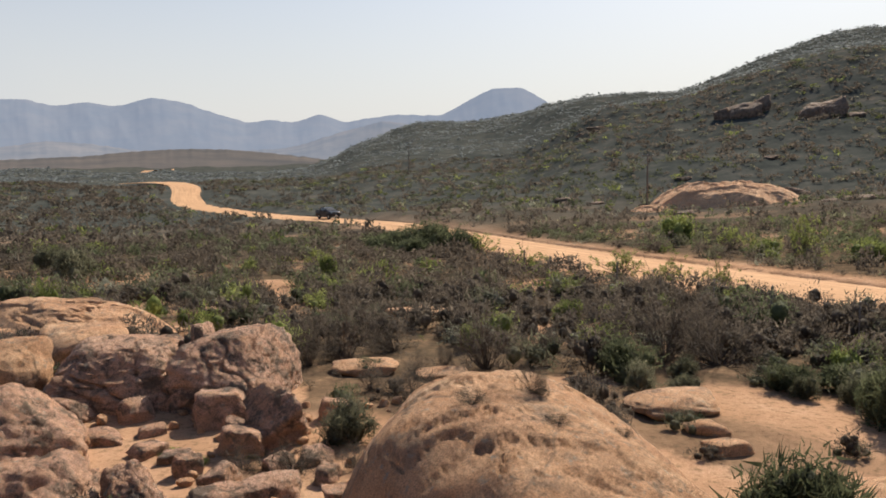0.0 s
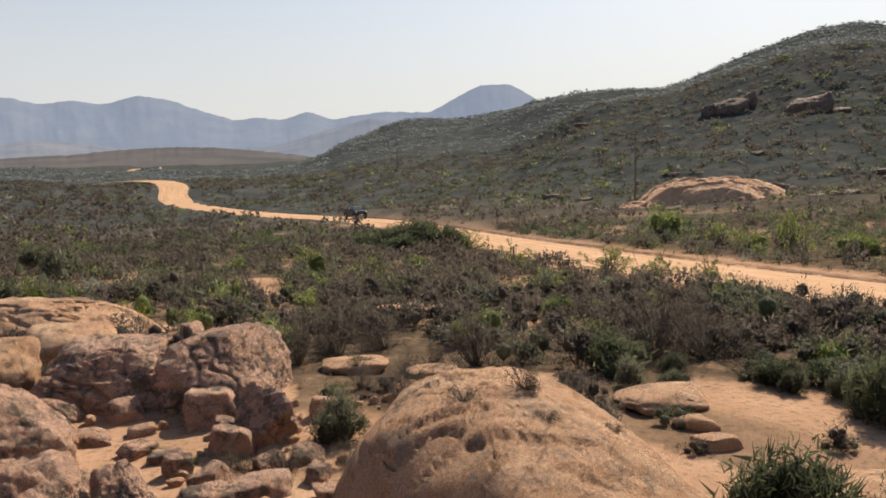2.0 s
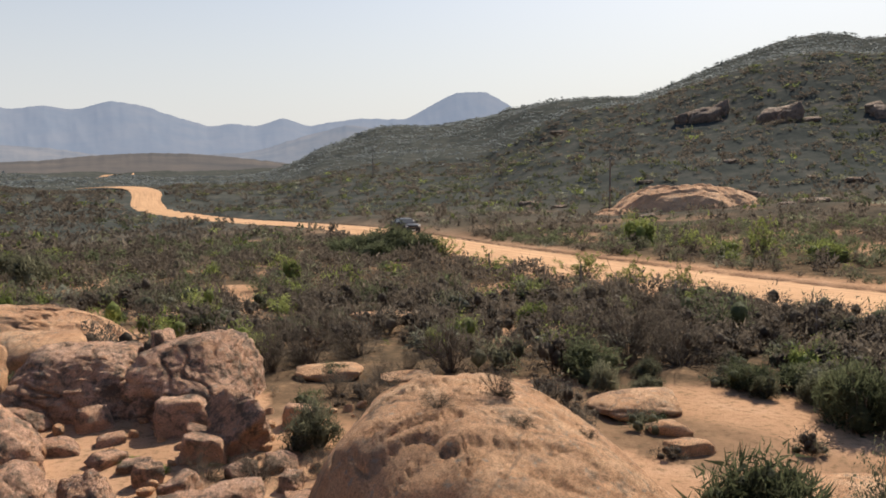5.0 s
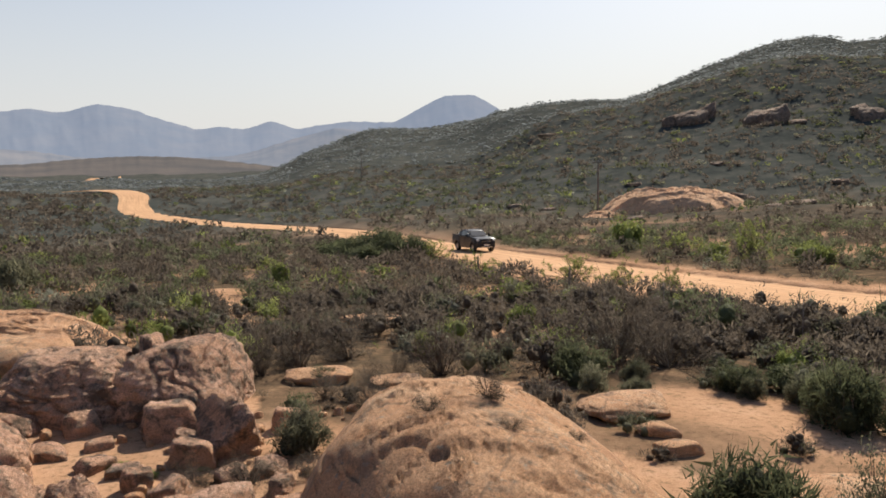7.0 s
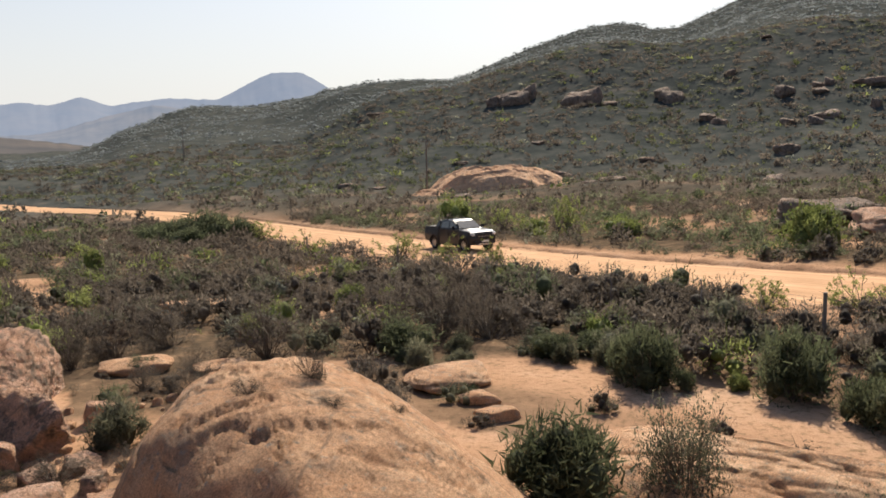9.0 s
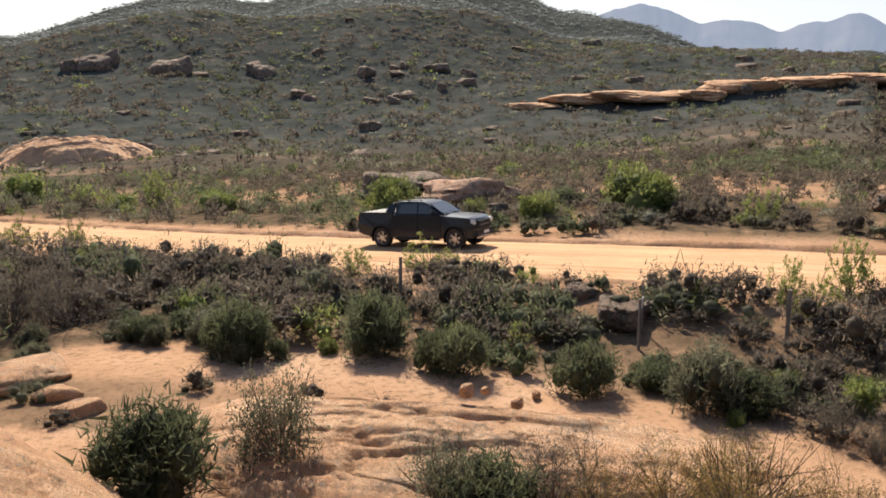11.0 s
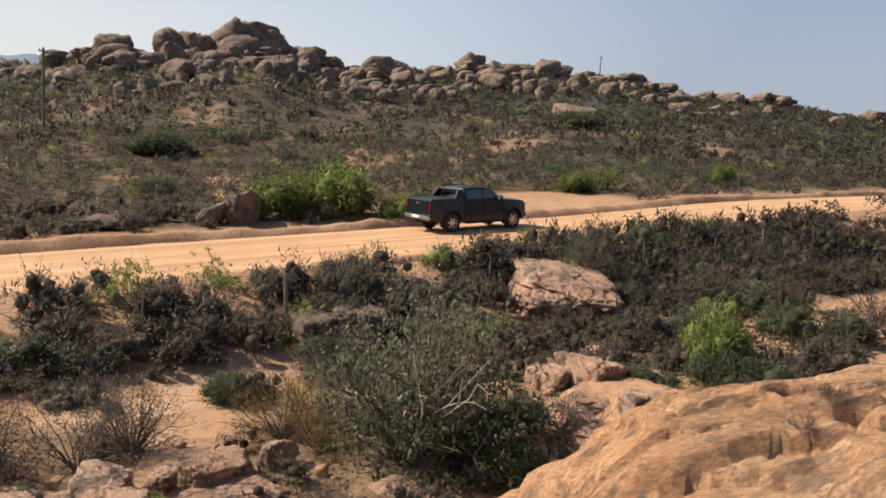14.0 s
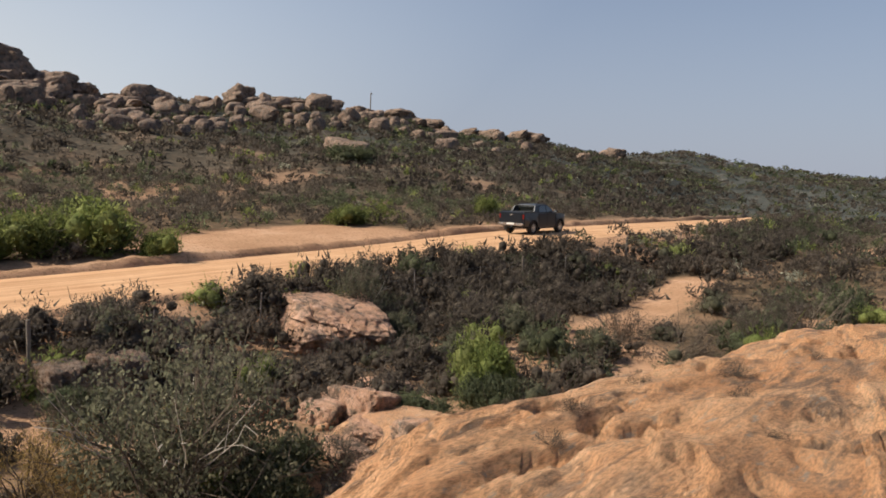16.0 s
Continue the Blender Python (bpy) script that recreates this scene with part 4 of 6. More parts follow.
def twig(pts, r0, r1):
    """A three-sided tapering stem along pts."""
    pts = np.asarray(pts, float)
    n = len(pts)
    t = np.gradient(pts, axis=0)
    a = np.cross(t, (0.3, 0.9, 0.2))
    a /= np.linalg.norm(a, axis=1)[:, None] + 1e-9
    b = np.cross(t, a)
    b /= np.linalg.norm(b, axis=1)[:, None] + 1e-9
    r = np.linspace(r0, r1, n)[:, None]
    ring = [pts + r * (a * math.cos(q) + b * math.sin(q)) for q in (0, 2.094, 4.189)]
    v = np.stack(ring, 1).reshape(-1, 3)
    f = []
    for i in range(n - 1):
        for k in range(3):
            p, q = 3 * i + k, 3 * i + (k + 1) % 3
            f += [(p, q, q + 3), (p, q + 3, p + 3)]
    return v, np.array(f)


def joined(chunks):
    vs, fs, o = [], [], 0
    for v, f in chunks:
        vs.append(v)
        fs.append(f + o)
        o += len(v)
    return np.concatenate(vs), np.concatenate(fs)


def bush_points(rs, tips, shell, lumps, flat):
    """Points of an uneven dome, one wide (radius) and one high."""
    c = rs.normal(0, 1, (lumps, 3))
    c[:, 2] = np.abs(c[:, 2]) * 0.8 + 0.15
    c /= np.linalg.norm(c, axis=1)[:, None]
    size = rs.uniform(0.28, 0.55, lumps)
    c *= (rs.uniform(0.45, 0.78, lumps))[:, None]
    k = rs.randint(0, lumps, tips)
    d = rs.normal(0, 1, (tips, 3))
    d /= np.linalg.norm(d, axis=1)[:, None]
    p = c[k] + d * (size[k] * (shell + (1 - shell) * rs.uniform(0, 1, tips)))[:, None]
    p[:, 2] = p[:, 2] * flat
    p[:, 2] = np.where(p[:, 2] < 0.03, np.abs(p[:, 2]) * 0.5 + 0.03, p[:, 2])
    kz, kr = max(np.percentile(p[:, 2], 98), 0.3), np.percentile(np.hypot(p[:, 0], p[:, 1]), 95)
    p[:, 2] /= kz
    p[:, :2] /= kr
    return p


def bush_data(seed, tips=150, per=9, size=0.085, spread=0.05, stems=26, shell=0.35, lumps=9, flat=1.0, slim=0.42, thick=0.016, bare=0.0, r1=0.004, single=False):
    rs = np.random.RandomState(seed)
    p = bush_points(rs, tips, shell, lumps, flat)
    leafy = p[rs.uniform(0, 1, tips) >= bare]
    crown = leaves(rs, leafy, per, size, spread, slim, 0.2 if single else 0.3, single)
    wood = []
    for t in p[rs.permutation(tips)[:stems]]:
        a = np.array([t[0] * 0.07, t[1] * 0.07, -0.04])
        m1 = a + (t - a) * 0.4 + rs.normal(0, 0.05, 3) + (0, 0, 0.05)
        m2 = a + (t - a) * 0.75 + rs.normal(0, 0.05, 3)
        wood.append(twig([a, m1, m2, t * 1.04], thick, r1))
        for _ in range(2):
            e = t + rs.normal(0, 0.18, 3)
            wood.append(twig([m2, (m2 + e) / 2 + rs.normal(0, 0.03, 3), e], thick * 0.5, r1 * 0.8))
    return crown, joined(wood)


def mound(seed, lumps, count, size, slim, core=0.80, level=1, stems=0, solid=True):
    """A rounded bush, one wide (radius) and one high: dense lumps of twigs inside a fringe of small leaves."""
    rs = np.random.RandomState(seed)
    a = np.arange(lumps) * 2.4 + rs.uniform(0, 6.28)
    far = np.sqrt((np.arange(lumps) + 0.3) / lumps) * 0.62
    c = np.stack([far * np.cos(a), far * np.sin(a), 0.62 - 0.62 * far * far + rs.uniform(-0.32, 0.16, lumps)], 1)
    c[:, :2] += rs.normal(0, 0.12, (lumps, 2))
    big = rs.uniform(0.20, 0.50, lumps)
    chunks = []
    iv, jf = ICO[level]
    for k in np.argsort(-big)[:(lumps + 1) // 2] if solid else ():
        chunks.append((c[k] + iv * (big[k] * core * rs.uniform(0.82, 1.1, (len(iv), 1))), jf))
    k = rs.randint(0, lumps, count)
    d = rs.normal(0, 1, (count, 3)) + (0, 0, 0.35)
    d /= np.linalg.norm(d, axis=1)[:, None]
    p = c[k] + d * (big[k] * rs.uniform(core, 1.22, count))[:, None]
    t = d * 0.7 + rs.normal(0, 0.6, p.shape) + (0, 0, 0.3)
    t /= np.linalg.norm(t, axis=1)[:, None]
    w = np.cross(t, rs.normal(0, 1, p.shape))
    w /= np.linalg.norm(w, axis=1)[:, None] + 1e-9
    L = size * rs.uniform(0.5, 1.5, (count, 1))
    sprig = rs.uniform(0, 1, (count, 1)) > 0.93
    p = p + d * 0.5 * size * sprig
    L = L * (1 + 0.6 * sprig)
    v = np.stack([p - t * L / 2 + w * L * slim / 2, p - t * L / 2 - w * L * slim / 2, p + t * L / 2], 1).reshape(-1, 3)
    chunks.append((v, np.arange(len(v)).reshape(-1, 3)))
    for _ in range(stems):
        e = c[rs.randint(lumps)] + rs.normal(0, 0.28, 3) + (0, 0, 0.25)
        q = e * (0.08, 0.08, 0)
        chunks.append(twig([q, (q + e) / 2 + rs.normal(0, 0.06, 3), e], 0.02, 0.006))
    v, f = joined(chunks)
    v = v / (1.0, 1.0, max(np.percentile(v[:, 2], 99), 0.3))
    v[:, 2] = np.maximum(v[:, 2], -0.05)
    return v, f


SHAPES = {"dry": dict(tips=420, per=11, size=0.056, slim=0.22, stems=44, shell=0.45, lumps=13, spread=0.05, bare=0.06, single=True), "dark": dict(tips=1100, per=11, size=0.045, slim=0.32, stems=16, shell=0.6, lumps=14, spread=0.045, single=True),
          "olive": dict(tips=900, per=11, size=0.045, slim=0.34, stems=16, shell=0.6, lumps=12, spread=0.04, single=True), "bright": dict(tips=800, per=9, size=0.055, slim=0.6, stems=14, lumps=11, shell=0.75),
          "gold": dict(tips=520, per=11, size=0.045, slim=0.25, stems=60, lumps=14, shell=0.4, spread=0.06, single=True), "tip": dict(tips=85, per=30, size=0.06, slim=0.6, stems=34, lumps=9, shell=0.9, spread=0.045),
          "pale": dict(tips=700, per=10, size=0.05, stems=26, lumps=10, shell=0.6, single=True)}
# lumps, leaves, leaf length and width, how much of each lump is solid
FULL = {"dark": (15, 4200, 0.14, 0.18, 0.55, 1), "olive": (13, 4200, 0.12, 0.20, 0.58, 1), "bright": (15, 4000, 0.09, 0.5, 0.68, 1), "pale": (11, 3600, 0.10, 0.25, 0.6, 1)}
BUSH = {}
for n_kind, (kind, opts) in enumerate(SHAPES.items()):
    BUSH[kind] = []
    for k in range(4 if kind in ("dry", "dark", "olive") else 2):
        crown, wood = bush_data(300 + 17 * n_kind + k, **opts)
        if kind in FULL:
            crown = mound(330 + 17 * n_kind + k, *FULL[kind])
        BUSH[kind].append((mesh_from("foliage", *crown, LEAF[kind], True), mesh_from("stems", *wood, BARK)))
SCRUB_AT = []


def shrub(kind, x, y, w, h, z=None, seed=0, name="shrub", label="", lean=0.0):
    crown, wood = BUSH[kind][seed % len(BUSH[kind])]
    ob = new(name)
    ob.empty_display_size = 0.1
    ob.matrix_basis = place(x, y, (z_at(x, y) if z is None else z) - 0.02, seed * 67.0, (w / 2, w / 2, h), lean, 0)
    child("foliage", crown, ob)
    child("trunk", wood, ob)
    SCRUB_AT.append((x, y, w / 2))
    return tagged(ob, label or WORDS[kind], "shrub", "scrub bushes")


OLIVE = [(-1.48, 13.24, 1.25, 0.8), (-1.6, 18.26, 1.08, 0.35), (12.95, 5.69, 1.54, 1.18), (7.68, 15.68, 0.71, 0.52), (8.4, 15.12, 0.77, 0.58), (14.3, 4.9, 0.66, 0.56), (15.69, -2.26, 0.82, 0.68), (21.09, -13.89, 1.38, 0.86),
         (11.7, -5.88, 0.79, 0.53), (-18.4, 39.27, 2.57, 1.7), (-22.02, 44.29, 2.25, 1.6), (16.15, -17.33, 1.74, 0.95), (11.96, 0.86, 0.67, 0.34), (5.41, 16.37, 0.85, 0.34), (4.45, 16.43, 0.73, 0.67), (5.8, 17.65, 0.8, 0.47)]
# the last two are added at the thorn bush's foot to darken its inside
DARK = [(4.75, 9.21, 1.6, 1.6), (8.54, 13.68, 1.32, 1.4), (11.34, 10.0, 1.08, 1.19), (12.2, 7.69, 1.07, 1.16), (8.72, 14.3, 1.1, 1.2), (11.16, 10.6, 0.82, 1.0), (9.12, 13.1, 0.43, 0.53), (13.3, 6.92, 0.79, 0.6), (4.39, 17.79, 1.45, 1.06),
        (7.72, 16.35, 1.1, 0.67), (8.74, 16.19, 1.09, 0.66), (13.84, -11.64, 1.34, 0.97), (13.97, -9.97, 1.38, 0.69), (17.57, -4.26, 1.33, 0.84), (16.07, -2.01, 0.94, 0.62), (10.92, 12.1, 1.37, 1.5), (13.4, 5.2, 1.2, 0.9), (13.58, 7.1, 0.77, 0.55), (12.6, -6.4, 1.25, 0.9), (7.5, 5.8, 1.2, 0.95), (11.4, -5.6, 1.4, 0.8), (13.2, -5.6, 1.3, 0.9)]
DRY = [(-1.1, 11.98, 0.73, 0.44), (-2.16, 11.81, 0.99, 0.45), (-3.04, 12.12, 0.73, 0.41), (-0.31, 14.14, 0.85, 0.48), (0.19, 14.75, 0.54, 0.44), (-0.48, 15.64, 1.28, 0.72), (0.46, 15.85, 0.71, 0.53), (-1.37, 16.47, 0.86, 0.55), (-0.51, 18.14, 0.81, 0.56),
       (0.23, 18.75, 0.69, 0.56), (-2.3, 19.59, 1.45, 1.67), (-3.14, 18.95, 1.12, 1.33), (-1.09, 21.11, 1.71, 1.32), (1.26, 18.63, 1.79, 1.52), (8.2, 5.2, 1.48, 1.0), (7.33, 6.6, 0.5, 0.42), (7.9, 6.0, 0.5, 0.42), (12.9, 1.5, 1.9, 1.2), (13.3, 0.3, 1.8, 1.2)]
DRY_BANK = [(14.44, 1.91, 2.0, 1.4), (11.76, -1.23, 0.41, 0.49), (16.99, -3.74, 1.07, 0.71), (13.2, 3.56, 0.81, 0.59), (12.78, 2.86, 0.77, 0.63), (13.77, -0.42, 1.64, 1.1), (13.9, 2.3, 1.35, 1.06), (10.74, -2.86, 0.9, 0.52), (17.18, -4.5, 1.64, 0.99),
            (13.87, -12.2, 1.08, 0.54), (11.44, -4.68, 1.08, 0.58), (12.48, -7.4, 1.66, 0.7), (14.83, -19.35, 2.4, 1.2), (14.77, -22.8, 2.43, 1.5), (15.2, -26.69, 2.9, 1.7), (17.9, -20.46, 2.5, 1.0), (6.91, 18.5, 2.02, 1.65), (5.81, 19.3, 2.1, 1.75), (4.17, 19.6, 2.0, 1.5), (2.6, 19.41, 1.29, 0.86)]
FRESH = [(10.19, 12.8, 0.52, 0.34), (14.89, 3.84, 0.83, 0.6), (-5.65, 39.82, 0.92, 1.3), (-12.9, 25.6, 1.0, 1.2), (14.74, -12.37, 1.9, 1.4), (11.17, -0.75, 0.47, 0.35), (12.26, -9.5, 0.72, 0.51), (14.52, 5.0, 0.66, 0.5), (12.64, 5.0, 0.36, 0.3),
         (0.93, 21.04, 0.62, 0.78), (4.24, 25.34, 0.93, 0.84), (16.39, -5.65, 0.7, 0.47), (12.0, -5.0, 0.8, 0.6), (-3.9, 12.4, 0.5, 0.10), (-3.5, 11.7, 0.4, 0.09), (-4.6, 13.0, 0.5, 0.08), (-3.0, 12.7, 0.4, 0.10)]
GOLD = [(9.55, 3.31, 1.68, 1.02), (9.02, 4.1, 1.23, 0.94), (10.35, 2.62, 0.98, 0.68), (13.7, -2.82, 1.82, 1.05), (14.4, -3.4, 1.3, 0.9), (10.1, 3.9, 1.3, 0.8), (8.7, 2.9, 1.4, 0.9), (9.2, 2.2, 1.6, 1.0), (8.3, 4.6, 1.2, 0.9), (10.9, 2.0, 1.0, 0.6), (13.0, -3.3, 1.2, 0.8)]
LEGGY = [(18.82, 6.79, 0.84, 1.4), (14.78, 12.29, 0.69, 0.9), (13.37, 10.26, 0.67, 0.85), (17.27, 8.01, 0.82, 0.9), (19.9, 5.9, 1.3, 1.75), (18.48, 6.1, 0.96, 1.2), (20.2, -0.2, 1.6, 1.5), (21.7, -2.2, 1.6, 1.0), (25.0, -12.4, 1.0, 1.0), (17.2, 17.2, 1.7, 1.3),
         (15.18, 18.6, 1.5, 1.1), (11.2, 38.0, 2.0, 1.5), (9.4, 40.3, 2.6, 1.7), (13.0, 36.0, 2.0, 1.3), (3.0, 58, 2.6, 1.8), (5.2, 47.15, 2.5, 1.6), (19.2, 2.9, 0.7, 0.9), (18.9, -3.6, 0.8, 1.0)]
BEYOND = [(31.6, 18.6, 3.9, 2.1), (31.6, 13.2, 1.7, 1.5), (26.2, 29.8, 2.6, 2.0), (34.8, -8.3, 3.6, 2.2), (34.6, -5.9, 3.7, 1.8), (18.2, 60.4, 3.2, 2.3), (19.0, 52.0, 2.7, 1.5), (20.5, 48.8, 2.0, 1.0), (22.0, 46.9, 2.6, 2.3), (23.4, 42.3, 2.4, 1.2),
          (43.4, -26.4, 3.8, 1.4), (47.15, -37.98, 2.4, 1.5), (43.05, -24.0, 3.0, 1.2), (27.0, 24.7, 1.35, 1.0), (27.2, 21.3, 1.7, 1.3), (31.5, 5.05, 1.5, 1.3), (25.6, 28.9, 2.2, 1.7), (36.6, -7.2, 2.8, 1.7), (33.4, -10.2, 2.0, 1.2)]
CLUMP = [(-0.8, 60, 4.2, 2.9), (-2.6, 61.2, 3.2, 2.2), (1.3, 58.6, 3.2, 2.2), (-4.6, 63, 3.4, 1.8), (-1.6, 57.5, 3.0, 1.7)]
BEYOND_DARK = [(67.8, -0.55, 4.6, 2.1), (42.3, 10.35, 2.7, 1.5), (42.0, -0.73, 1.8, 1.2), (51, -11.1, 3.2, 1.4), (33.5, 24.5, 2.0, 1.1), (80, -44, 6, 2.2)]
for kind, spots in (("olive", OLIVE), ("dark", DARK), ("dry", DRY), ("dry", DRY_BANK), ("bright", FRESH), ("gold", GOLD), ("tip", LEGGY), ("bright", BEYOND), ("dark", BEYOND_DARK), ("dark", CLUMP)):
    for i, (x, y, w, h) in enumerate(spots):
        if spots is BEYOND:
            shrub("tip" if i in (1, 6, 8, 10) else "bright", x, y, w, h, seed=i, label="rounded fresh green bush beside the gravel road")
        else:
            wide, tall = {"dark": (1.25, 0.85), "tip": (1.1, 0.75)}.get(kind, (1.0, 1.0))
            shrub(kind, x, y, w * wide, h * tall, seed=i)


def surface_z(ob, x, y):
    """Height of a rock's upper face at x, y."""
    ok, spot, _, _ = ob.ray_cast(ob.matrix_world.inverted() @ Vector((x, y, 50)), Vector((0, 0, -1)))
    return spot.z if ok else z_at(x, y)


bpy.context.view_layer.update()
shrub("dry", 1.42, 10.15, 0.48, 0.5, surface_z(DOME, 1.42, 10.15), 2, label="dark little shrub growing in the dome's crack")
for x, y, w in ((2.5, 9.4, 0.4), (2.6, 10.7, 0.25), (0.6, 9.5, 0.7), (1.6, 9.0, 0.5)):
    shrub("dry", x, y, w * 0.8, w * 0.3, surface_z(DOME, x, y), 1, label="low shrub in a hollow of the granite")
for i, (x, y, w) in enumerate(((5.2, -7.6, 0.42), (5.5, -5.7, 0.36), (4.2, -6.6, 0.30), (6.3, -9.2, 0.55), (7.2, -6.5, 0.24), (5.0, -5.0, 0.35), (7.0, -8.3, 0.4), (6.4, -11.2, 0.4))):
    shrub("dry", x, y, w * 0.8, w * 0.4, surface_z(LOOKOUT, x, y) - 0.02, i, label="dry tuft in a crack of the granite")


def thorn_tree(x, y, w, h, seed, leafy, label, pale=6):
    """A sprawling bare-limbed shrub with thin foliage and a few bleached dead limbs."""
    rs = np.random.RandomState(seed)
    crown, wood = bush_data(seed, tips=1500, per=leafy, size=0.04, spread=0.035, stems=110, shell=0.3, lumps=18, slim=0.55, thick=0.014, bare=0.1, r1=0.0025)
    dead = []
    for _ in range(pale):
        a = rs.uniform(0, 6.28)
        q = np.array([math.cos(a) * 0.1, math.sin(a) * 0.1, 0.15])
        pts = [q]
        for k in range(6):
            q = q + np.array([math.cos(a) * 0.16, math.sin(a) * 0.16, 0.14 - 0.02 * k]) + rs.normal(0, 0.03, 3)
            pts.append(q)
        dead.append(twig(pts, 0.007, 0.002))
        e = pts[4] + rs.normal(0, 0.15, 3) + (0, 0, 0.12)
        dead.append(twig([pts[3], (pts[3] + e) / 2, e], 0.004, 0.002))
    ob = new("thorn_bush")
    ob.matrix_basis = place(x, y, z_at(x, y) - 0.02, 20, (w / 2, w / 2, h))
    child("foliage", mesh_from("foliage", *crown, LEAF["olive"]), ob)
    child("trunk", mesh_from("stems", *wood, BARK), ob)
    child("dead_limb", mesh_from("dead_limb", *joined(dead), PALE), ob, "bleached bare limbs")
    SCRUB_AT.append((x, y, w / 2))
    return tagged(ob, label, "shrub", "thorn bushes")


thorn_tree(12.2, -4.5, 3.7, 2.4, 71, 9, "sprawling thorn bush with bare grey limbs and thin green leaves", 9)
thorn_tree(6.4, 8.7, 1.4, 1.5, 72, 5, "tall open shrub with thin wispy twigs", 2)
thorn_tree(22.5, -13.4, 2.0, 1.8, 73, 5, "bare-limbed shrub above a granite ledge", 3)
thorn_tree(7.2, 6.2, 1.2, 1.0, 74, 4, "thin dry shrub growing beside the granite pavement", 2)


# scrub without number: joined by kind, coarser the farther it stands
def scatter(seed, count, d0, d1, az0, az1, gap):
    rs = np.random.RandomState(seed)
    d = np.sqrt(rs.uniform(d0 * d0, d1 * d1, count))
    a = np.radians(rs.uniform(az0, az1, count))
    x, y = EYE[0] + d * np.sin(a), EYE[1] + d * np.cos(a)
    n, _, _ = road_frame(x, y)
    keep = (n < EDGE_NEAR - 0.6 - 1.2 * (d > 60) * (x < 20)) | (n > EDGE_FAR + 1.3)
    keep |= (d > 112) & (x > 58) & (y < -85)
    keep &= sandy(x, y) < 0.5
    keep &= lookout_z(x, y)[0] < height(x, y, False) - 0.05
    keep &= fbm(x, y, 7.0, 3, 31) > -gap
    for sx, sy, r in SCRUB_AT:
        keep &= np.hypot(x - sx, y - sy) > r * 0.75
    return x[keep], y[keep], d[keep], n[keep], rs


def bush_kind(rs, x, y, n):
    """Kinds grow in drifts."""
    u = fbm(x, y, 14, 2, 41) * 0.6 + rs.normal(0, 0.42, len(x)) + 0.12 - 0.32 * ((n < 0) & (y > 30))
    k = np.full(len(x), "dry", dtype=object)
    k[u > 0.32] = "olive"
    k[u > 0.66] = "dark"
    green = rs.uniform(0, 1, len(x))
    k[green > 0.96] = "bright"
    k[green > 0.985] = "tip"
    k[green < 0.02] = "pale"
    return k


def thicket(name, label, spots, lumps, count, size, stems, variants, seed, big=1.0, mat=None, slim=0.7, core=0.8, solid=True):
    """One joined mesh for each kind of bush."""
    x, y, d, n, rs = spots
    kinds = bush_kind(rs, x, y, n)
    z = height(x, y)
    for kind in sorted(set(kinds)):
        idx = np.where(kinds == kind)[0]
        airy = core * (0.72 if kind in ("tip", "dry") and lumps > 4 else 1.0)
        stock = [mound(seed + 13 * k, lumps, count, size, slim, airy, 1, stems, solid) for k in range(variants)]
        vs, fs, o = [], [], 0
        for j in idx:
            v, f = stock[rs.randint(variants)]
            tall = {"dry": 0.85, "dark": 0.9, "olive": 0.75, "bright": 0.8, "tip": 0.9, "pale": 0.6}[kind]
            r = big * rs.uniform(0.4, 0.95) * (1 + 0.006 * max(d[j] - 40, 0)) * (0.85 if n[j] > 0 else 1.0)
            if d[j] < 17:
                r *= 0.62
            h = r * tall * rs.uniform(0.8, 1.55) * (1 - 0.6 * min(max(d[j] - 60, 0) / 200, 1))
            a = rs.uniform(0, 6.28)
            c, s = math.cos(a), math.sin(a)
            w = np.empty_like(v)
            w[:, 0] = x[j] + r * (v[:, 0] * c - v[:, 1] * s)
            w[:, 1] = y[j] + r * (v[:, 0] * s + v[:, 1] * c)
            w[:, 2] = z[j] - 0.03 + h * v[:, 2]
            vs.append(w)
            fs.append(f + o)
            o += len(v)
        me = mesh_from(name, np.concatenate(vs), np.concatenate(fs), mat or LEAF[kind], True)
        tagged(new(name, me), label % {"dry": "grey-brown dry", "dark": "dark green", "olive": "olive-grey", "bright": "fresh green", "tip": "yellow-green", "pale": "silvery"}[kind], "scrub", kind="stuff")


thicket("near_scrub", "%s twiggy scrub covering the sandy ground", scatter(1, 1900, 9, 36, -35, 160, 0.25), 9, 520, 0.12, 6, 8, 500, 1.1, slim=0.28, core=0.62)
x, y, d, n, rs = scatter(2, 2300, 15, 34, 0, 160, 1.2)
keep = (n > -11.5) & (n < EDGE_NEAR - 0.6) & (fbm(x, y, 3.2, 2, 55) > -0.22)
thicket("bank_scrub", "%s scrub crowding the bank below the road", (x[keep], y[keep], d[keep], n[keep], rs), 9, 620, 0.115, 6, 8, 560, 1.1, slim=0.28, core=0.62)
x, y, d, n, rs = scatter(8, 3600, 24, 75, 112, 156, 3.0)
keep = (n > -13) & (n < EDGE_NEAR - 0.7 - 2.5 * (d > 42)) & (fbm(x, y, 4, 2, 57) > -0.45)
thicket("verge_scrub", "%s scrub along the verge where the road climbs", (x[keep], y[keep], d[keep], n[keep], rs), 7, 170, 0.16, 2, 8, 570, 1.15, slim=0.36, core=0.6)
thicket("ground_tufts", "%s low tufts on the sandy ground", scatter(6, 2000, 9, 42, -35, 160, 2.0), 3, 60, 0.26, 1, 5, 600, 0.28, slim=0.25, core=0.4, solid=False)
thicket("roadside_scrub", "%s low scrub on both sides of the road", scatter(3, 5200, 34, 78, -35, 160, 0.95), 6, 130, 0.2, 0, 8, 620, 1.1, slim=0.42, core=0.4, solid=False)
